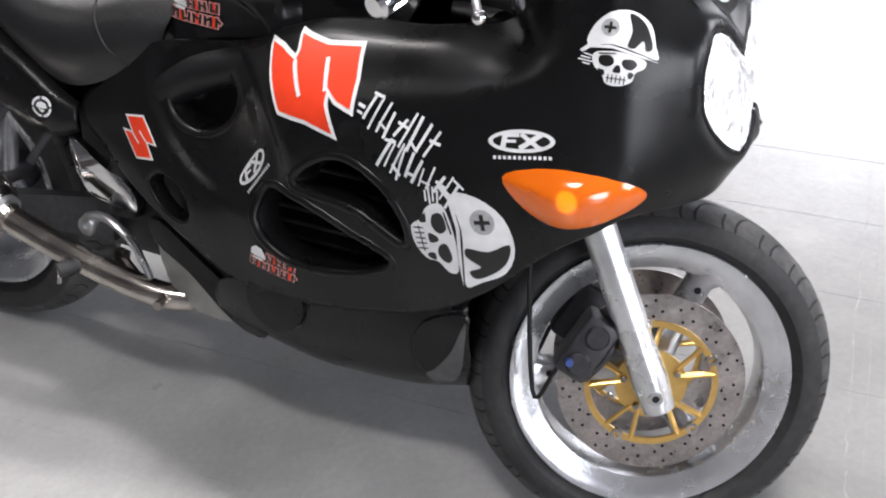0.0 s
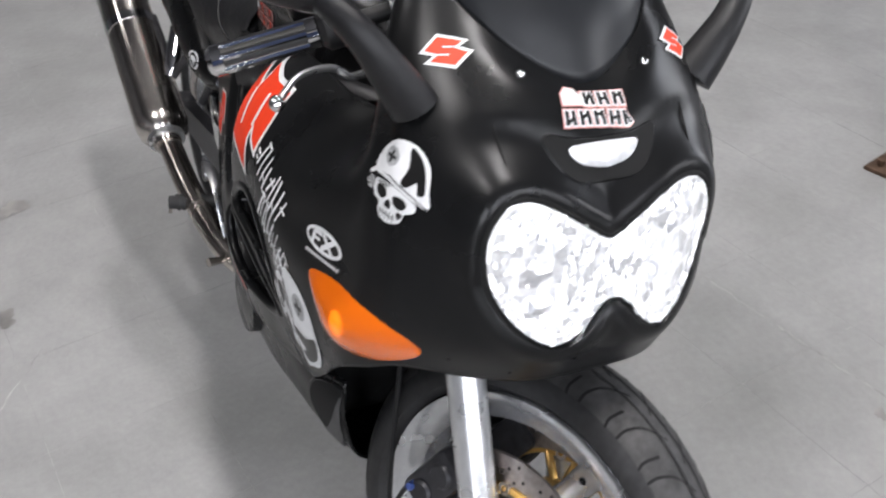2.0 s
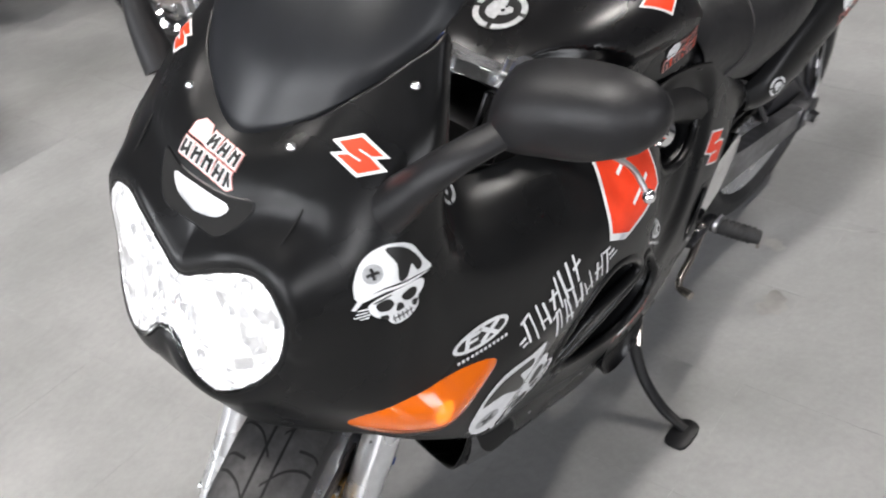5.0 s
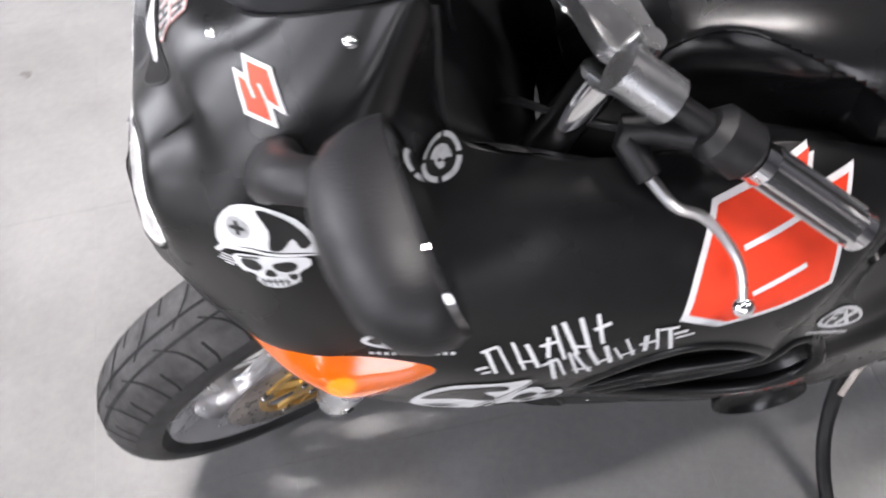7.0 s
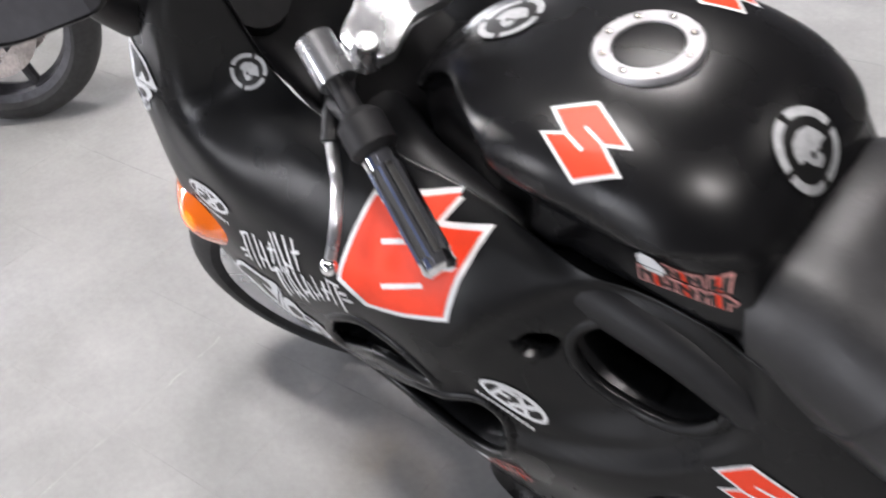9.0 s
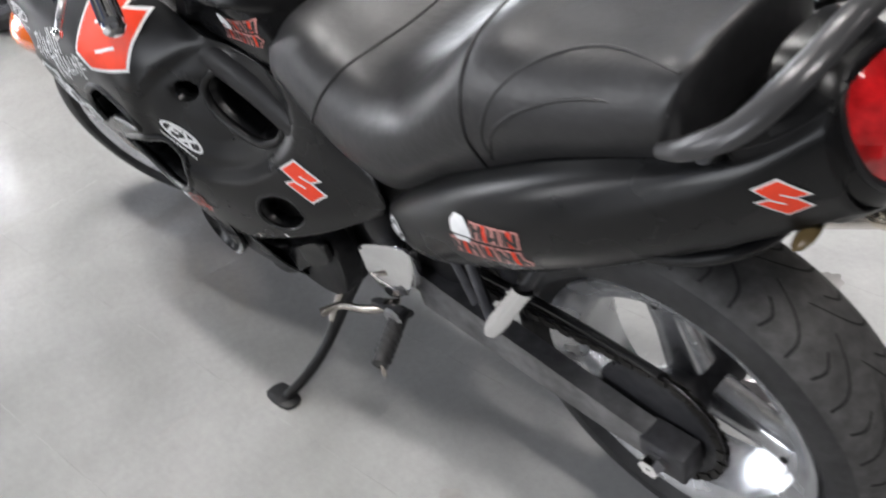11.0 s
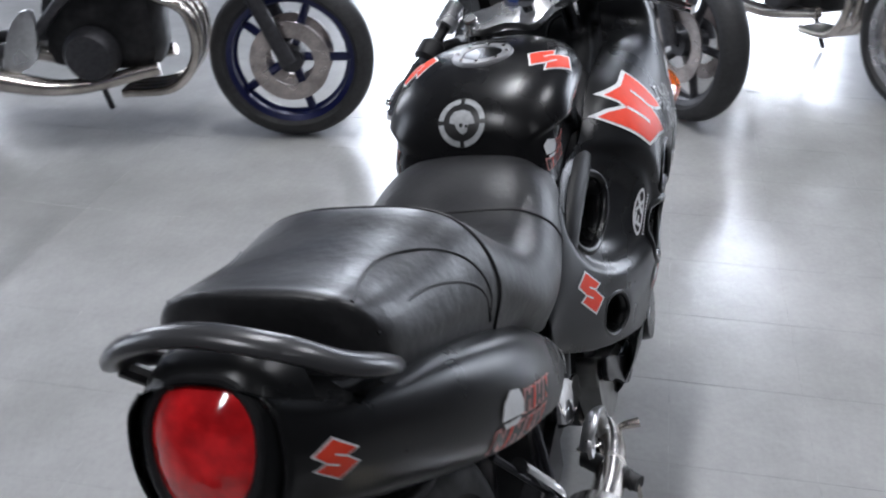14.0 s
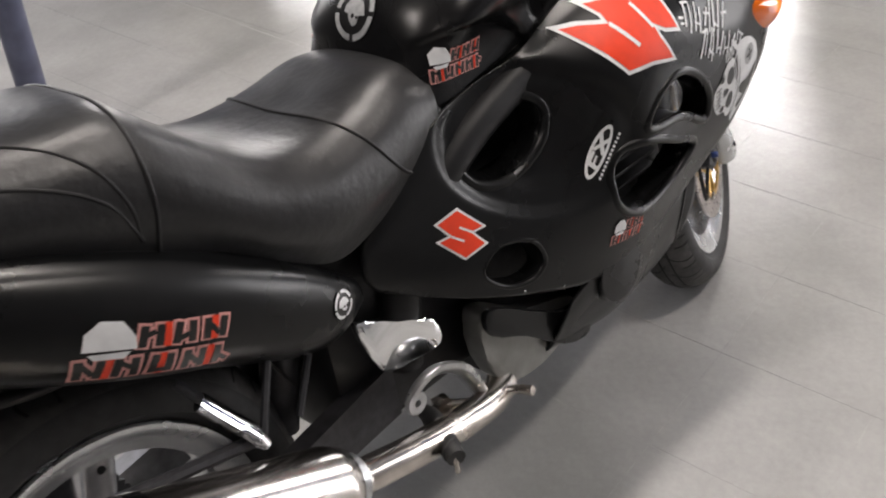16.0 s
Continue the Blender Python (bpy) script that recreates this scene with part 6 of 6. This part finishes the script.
placed("large white skull and helmet decal", skull_shapes(), fairing, [T_FAIR], (1.2354, -0.2652, 0.5853), (1.2483, -0.2459, 0.5163), (1.3011, -0.2618, 0.597), 0.82, 0.80)
placed("red, white and black jagged decal with a helmet shape", splat_shapes(8, True), bike, T_TAIL, (0.1019, -0.2029, 0.7003), (0.1849, -0.2026, 0.6644), (0.1093, -0.2039, 0.7297), 0.86, 0.36)
placed("red, white and black jagged decal with a helmet shape", splat_shapes(8, True), bike, T_TAIL, (0.1292, 0.2054, 0.7109), (0.0701, 0.2002, 0.7256), (0.1271, 0.202, 0.7377), 0.80, 0.36)
placed("white jagged decal with a pink edge", splat_shapes(9, False), fairing, [T_FAIR], (1.4680, -0.0016, 0.9680), (1.4707, 0.0448, 0.9645), (1.4480, -0.0052, 0.9819), 0.96, 0.46)
decal("round grey badge", ring_shapes(M_GREYDECAL), tank, [T_TANK], (0.970, -0.008, 0.920), 0.038, 0, (0.2, -1, 0))
decal("round grey badge", ring_shapes(M_GREYDECAL), tank, [T_TANK], (0.632, 0.004, 0.884), 0.040, 0, (1, 0, 1))
decal("small round grey badge", ring_shapes(M_GREYDECAL), fairing, [T_FAIR], (1.269, 0.145, 0.882), 0.023, 0, (0.2, -1, 0.4))

# ---------------------------------------------------------------- other parked motorcycles
def parked(kind, label, m, paint, rim_material, group="parked motorcycles", cruiser=False):
    b = thing("motorcycle", label, "motorcycle", m, group)
    wb, R, w = (1.62, 0.33, 0.11) if cruiser else (1.42, 0.31, 0.13)
    for x, ww in ((0.0, w * 1.25), (wb, w)):
        wheel = part("wheel", lathe([(R - 0.075, -ww * 0.3), (R - 0.07, -ww * 0.38), (R - 0.09, -ww * 0.3), (R - 0.095, 0), (R - 0.09, ww * 0.3), (R - 0.07, ww * 0.38), (R - 0.075, ww * 0.3), (R - 0.105, 0)], 48, (x, 0, R)), rim_material, b)
        prof = [(R - 0.072, -ww * 0.36)] + [(R - 0.055 * (1 - math.cos(t)) * 1.0, ww / 2 * math.sin(t)) for t in lin(-1.6, 1.6, 13)] + [(R - 0.072, ww * 0.36)]
        part("tyre", lathe(prof, 48, (x, 0, R)), M_RUBBER, wheel)
        part("hub", lathe([(0.01, -0.06), (0.045, -0.06), (0.05, -0.03), (0.05, 0.03), (0.045, 0.06), (0.01, 0.06)], 24, (x, 0, R)), M_CHROME if cruiser else M_CALIPER, wheel)
        n = 22 if cruiser else 5
        for i in range(n):
            a = 2 * math.pi * i / n
            part("spoke", tube([(x + 0.04 * math.cos(a), 0, R + 0.04 * math.sin(a)), (x + (R - 0.09) * math.cos(a), 0, R + (R - 0.09) * math.sin(a))], 0.007 if cruiser else 0.017, 8, 1), M_CHROME if cruiser else rim_material, wheel)
        for s in (1, -1):
            part("brake_disc", lathe([(0.15, -0.003), (0.15, 0.003), (0.09, 0.003), (0.09, -0.003)], 36, (x, s * 0.062, R)), M_DISC, wheel)
    rk = Vector((-0.52, 0, 0.85)) if cruiser else Vector((-0.42, 0, 0.9))
    for s in (1, -1):
        part("fork_leg", tube([(wb, s * 0.09, R), tuple(Vector((wb, s * 0.09, R)) + rk * 0.38), tuple(Vector((wb, s * 0.09, R)) + rk * 0.75)], (0.03, 0.028, 0.022), 12, 3), M_CHROME if cruiser else M_CALIPER, b)
        part("swingarm", tube([(0, s * 0.11, R), (0.5, s * 0.1, R + 0.06)], 0.03, 10, 1), M_CALIPER, b)
        part("indicator", tube([(wb - 0.30, s * 0.12, 0.86), (wb - 0.30, s * 0.20, 0.86)], (0.02, 0.028), 12, 1), M_AMBER, b, "amber indicator")
        part("exhaust", tube([(0.95, s * 0.12, 0.30), (0.6, s * 0.17, 0.24), (0.25, s * 0.19, 0.30), (-0.15, s * 0.2, 0.36)], (0.025, 0.03, 0.05, 0.05), 16), M_CAN if cruiser else M_STEEL, b)
        part("grip", tube([(wb - 0.42, s * 0.26, 1.02), (wb - 0.52, s * 0.38, 0.98)], 0.018, 12, 1), M_GRIP, b)
    part("engine", box((0.45, -0.16, 0.24), (1.0, 0.16, 0.62), 0.05) if cruiser else box((0.52, -0.13, 0.27), (0.96, 0.13, 0.60), 0.09), M_INSIDE, b)
    if not cruiser:
        for y in (-0.09, -0.03, 0.03, 0.09):
            part("header_pipe", tube([(0.94, y, 0.56), (1.06, y * 1.1, 0.50), (1.08, y, 0.34), (0.98, y * 0.8, 0.21), (0.78, y * 0.6, 0.18)], 0.018, 10), M_STEEL, b)
        for s in (1, -1):
            part("frame_tube", tube([(1.04, s * 0.10, 0.80), (0.92, s * 0.17, 0.66), (0.70, s * 0.18, 0.60), (0.52, s * 0.15, 0.42)], 0.022, 10), M_CALIPER, b)
            part("foot_plate", prism(rounded([(0.40, 0.30), (0.46, 0.48), (0.54, 0.52), (0.52, 0.34)], 4), (1, 0, 0), (0, 0, 1), (0, -s, 0), 0.02, (0, s * 0.18, 0), 0.003), M_ALU, b)
    for k in range(6 if cruiser else 0):
        part("fin", box((0.55, -0.18, 0.42 + 0.03 * k), (0.95, 0.18, 0.432 + 0.03 * k), 0.003), M_ALU if cruiser else M_CALIPER, b)
    part("crankcase_cover", lathe([(0.001, 0.20), (0.08, 0.20), (0.1, 0.17), (0.1, -0.17), (0.08, -0.20), (0.001, -0.20)], 28, (0.72, 0, 0.36), False), M_CHROME if cruiser else M_CALIPER, b)
    tk = [[(x, y * wq, z0 + h) for y, h in ((0, 0.16), (0.09, 0.15), (0.15, 0.09), (0.16, 0.02), (0.12, -0.03))] for x, wq, z0 in ((1.12, 0.6, 0.78), (1.02, 0.95, 0.80), (0.82, 1.0, 0.79), (0.62, 0.7, 0.74), (0.56, 0.4, 0.72))]
    part("tank", grid_bm(net([[(x, -y, z) for x, y, z in r[:0:-1]] + r for r in tk], 5, 4)), paint, b, solid=0.004)
    st_ = [[(x, y * wq, z0 + h) for y, h in ((0, 0.06), (0.09, 0.055), (0.14, 0.02), (0.14, -0.04))] for x, wq, z0 in ((0.62, 0.6, 0.74), (0.45, 1.0, 0.72), (0.22, 1.1, 0.76), (-0.05, 0.9, 0.84), (-0.2, 0.6, 0.86))]
    part("seat", grid_bm(net([[(x, -y, z) for x, y, z in r[:0:-1]] + r for r in st_], 5, 4)), M_SEAT, b, solid=0.02)
    part("frame", tube([(wb - 0.32, 0, 0.86), (1.0, 0, 0.72), (0.6, 0, 0.66), (0.3, 0, 0.68), (-0.15, 0, 0.80)], 0.035, 12), M_CALIPER, b)
    part("handlebar", tube([(wb - 0.52, -0.38, 0.98), (wb - 0.42, -0.26, 1.02), (wb - 0.34, 0, 1.0), (wb - 0.42, 0.26, 1.02), (wb - 0.52, 0.38, 0.98)], 0.012, 10), M_CHROME, b)
    head = part("headlamp", lathe([(0.001, 0.0), (0.07, 0.0), (0.085, 0.02), (0.08, 0.06), (0.04, 0.11), (0.001, 0.12)], 24, (0, 0, 0), False), M_CHROME if cruiser else M_DARK, b)
    head.matrix_local = Matrix.Translation((wb - 0.24, 0, 0.86)) @ Matrix.Rotation(radians(90), 4, "Z")
    if cruiser:
        for x, a0, a1 in ((0.0, 15, 165), (wb, 30, 150)):
            part("fender", grid_bm(np.array([[(x + (R + 0.025) * math.cos(a), y, R + (R + 0.025 + 0.02 * (1 - (y / 0.08) ** 2)) * math.sin(a)) for y in lin(-0.08, 0.08, 7)] for a in lin(radians(a0), radians(a1), 16)])), paint, b, solid=0.004)
    else:
        part("tail", box((-0.35, -0.07, 0.80), (0.0, 0.07, 0.87), 0.02), paint, b)
    part("side_stand", tube([(0.6, 0.12, 0.30), (0.62, 0.24, 0.0 + 0.012)], 0.012, 8, 1), M_DARK, b)
    return b


def at_floor(x, y, deg):
    return Matrix.Translation((x, y, 0)) @ Matrix.Rotation(radians(deg), 4, "Z")


parked("naked", "dark naked motorcycle with blue wheels parked on the floor", at_floor(2.12, 2.70, -74.6), M_TANK, M_BLUERIM)
parked("naked", "black naked motorcycle parked side by side with others", at_floor(4.15, 0.86, -138), M_TANK, M_CALIPER)
parked("naked", "dark motorcycle with silver wheels parked near the door", at_floor(4.55, -0.10, -142), M_DARK, M_RIM)
parked("cruiser", "black cruiser with chrome laced wheels and amber indicators", at_floor(0.56, -3.62, 106), M_TANK, M_CHROME, cruiser=True)
parked("cruiser", "black and chrome cruiser with white-edged wheels", at_floor(-0.55, -3.90, 104), M_TANK, M_CHROME, cruiser=True)
parked("cruiser", "dark cruiser with a chunky front tyre", at_floor(1.30, -3.75, 98), M_DARK, M_CHROME, cruiser=True)

# post with a base plate
post = thing("steel_post", "blue-grey painted steel post bolted to the floor", "post", at_floor(0.77, 1.665, 12))
part("tube", lathe([(0.04, 0), (0.04, H), (0.036, H), (0.036, 0)], 24, (0, 0, 0)), M_POST, post).matrix_local = Matrix.Rotation(radians(90), 4, "X")
part("base_plate", box((-0.12, -0.12, 0.0), (0.12, 0.12, 0.012), 0.003), M_RUST, post)
for sx in (-1, 1):
    for sy in (-1, 1):
        part("anchor_bolt", lathe([(0.0005, 0.02), (0.009, 0.02), (0.012, 0.008), (0.012, 0.0), (0.0005, 0.0)], 6, (0, 0, 0), False), M_RUST, post).matrix_local = Matrix.Translation((sx * 0.09, sy * 0.09, 0.032)) @ Matrix.Rotation(radians(-90), 4, "X")

# printed mat on the floor and the low platform behind
mat_ob = thing("floor_mat", "charcoal floor mat with faded grey printed blocks", "mat", at_floor(-1.68, -1.78, 9))
part("mat_sheet", box((-0.62, -1.15, 0.0), (0.68, 1.05, 0.006), 0.002), M_BANNER, mat_ob)
for x, y0, y1 in ((0.42, -0.95, -0.05), (-0.05, -0.7, 0.85), (-0.42, -0.3, 0.7)):
    k = 0
    y = y0
    while y < y1:
        part("print_block", prism([(y, 0), (y + 0.05, 0), (y + 0.07, 0.10), (y + 0.16, 0.10), (y + 0.17, 0.15), (y + 0.03, 0.15)], (0, 1, 0), (1, 0, 0), (0, 0, 1), 0.001, (x, 0, 0.0065)), M_BANNERTXT, mat_ob, smooth=False)
        y += 0.21
plat = thing("display_mat", "dark display mat with a red edge on the floor", "mat", at_floor(-3.1, 0.6, 8))
part("mat_sheet", box((-0.9, -0.75, 0.0), (0.9, 2.2, 0.008), 0.002), M_BANNER, plat)
part("red_edge", box((0.9, -0.75, 0.0), (0.93, 2.2, 0.010), 0.002), M_REDPAINT, plat)
for y in (0.05, 0.75, 1.4):
    leg = part("stand_leg", box((0.80, y, 0.008), (0.86, y + 0.05, 0.30), 0.005), M_ALU, plat)
# waste bin far behind
bin_ = thing("waste_bin", "dark green waste bin on the floor", "bin", at_floor(-3.4, -2.6, 0))
part("body", lathe([(0.001, 0.0), (0.15, 0.0), (0.19, 0.5), (0.20, 0.5), (0.20, 0.52), (0.18, 0.52), (0.14, 0.02), (0.001, 0.02)], 28, (0, 0, 0), False), mat("green_plastic", (0.02, 0.07, 0.05), 0.5, 0, 0, 20, 0.1), bin_).matrix_local = Matrix.Rotation(radians(90), 4, "X")

# ---------------------------------------------------------------- floor marks: cracks and stains
def crack(pts, w, seed):
    rnd = random.Random(seed)
    bm = bmesh.new()
    p = catmull([(x, y, 0) for x, y in pts], 14)
    prev = None
    for i, q in enumerate(p):
        d = p[min(i + 1, len(p) - 1)] - p[max(i - 1, 0)]
        n = np.array([-d[1], d[0], 0]) / (np.linalg.norm(d) + 1e-9)
        j = rnd.uniform(-0.004, 0.004)
        ww = w * rnd.uniform(0.3, 1.0) * 0.5
        a, b = bm.verts.new(q + n * (j + ww) + [0, 0, 0.0012]), bm.verts.new(q + n * (j - ww) + [0, 0, 0.0012])
        if prev:
            bm.faces.new((prev[0], prev[1], b, a))
        prev = (a, b)
    return part("floor_crack", bm, M_JOINT, floor_ob, smooth=False)


crack([(1.824, 0.186), (1.79, 0.47), (1.735, 1.15), (1.694, 1.60), (1.66, 2.3)], 0.003, 1)
crack([(0.80, 0.88), (1.0, 0.91), (1.16, 0.93), (1.5, 0.98)], 0.006, 2)
crack([(-0.02, 0.25), (-0.13, 0.60), (0.10, 0.66), (0.36, 0.69)], 0.008, 3)
crack([(0.30, -0.55), (0.55, -0.72), (0.72, -0.80)], 0.006, 4)
crack([(1.1, -0.9), (0.85, -0.78), (0.7, -0.74)], 0.005, 5)


def stain(x, y, r, seed, material):
    rnd = random.Random(seed)
    bm = bmesh.new()
    ph = [rnd.uniform(0, 6.3) for _ in range(4)]
    vs = []
    for i in range(40):
        a = 2 * math.pi * i / 40
        k = r * (1 + 0.25 * math.sin(2 * a + ph[0]) + 0.18 * math.sin(3 * a + ph[1]) + 0.12 * math.sin(7 * a + ph[2]))
        vs.append(bm.verts.new((x + k * math.cos(a), y + k * math.sin(a), 0.0010)))
    bm.faces.new(vs)
    return part("floor_stain", bm, material, floor_ob, smooth=False)


for i, (x, y, r) in enumerate(((0.485, -0.10, 0.010), (-0.55, 0.35, 0.05), (-0.10, 0.44, 0.03), (0.30, 0.30, 0.035), (0.14, -0.62, 0.03), (-0.36, -0.55, 0.04), (0.10, 0.20, 0.025), (1.36, 0.915, 0.014), (0.40, -1.1, 0.03), (2.1, -0.9, 0.012))):
    stain(x, y, r, i, M_STAIN)
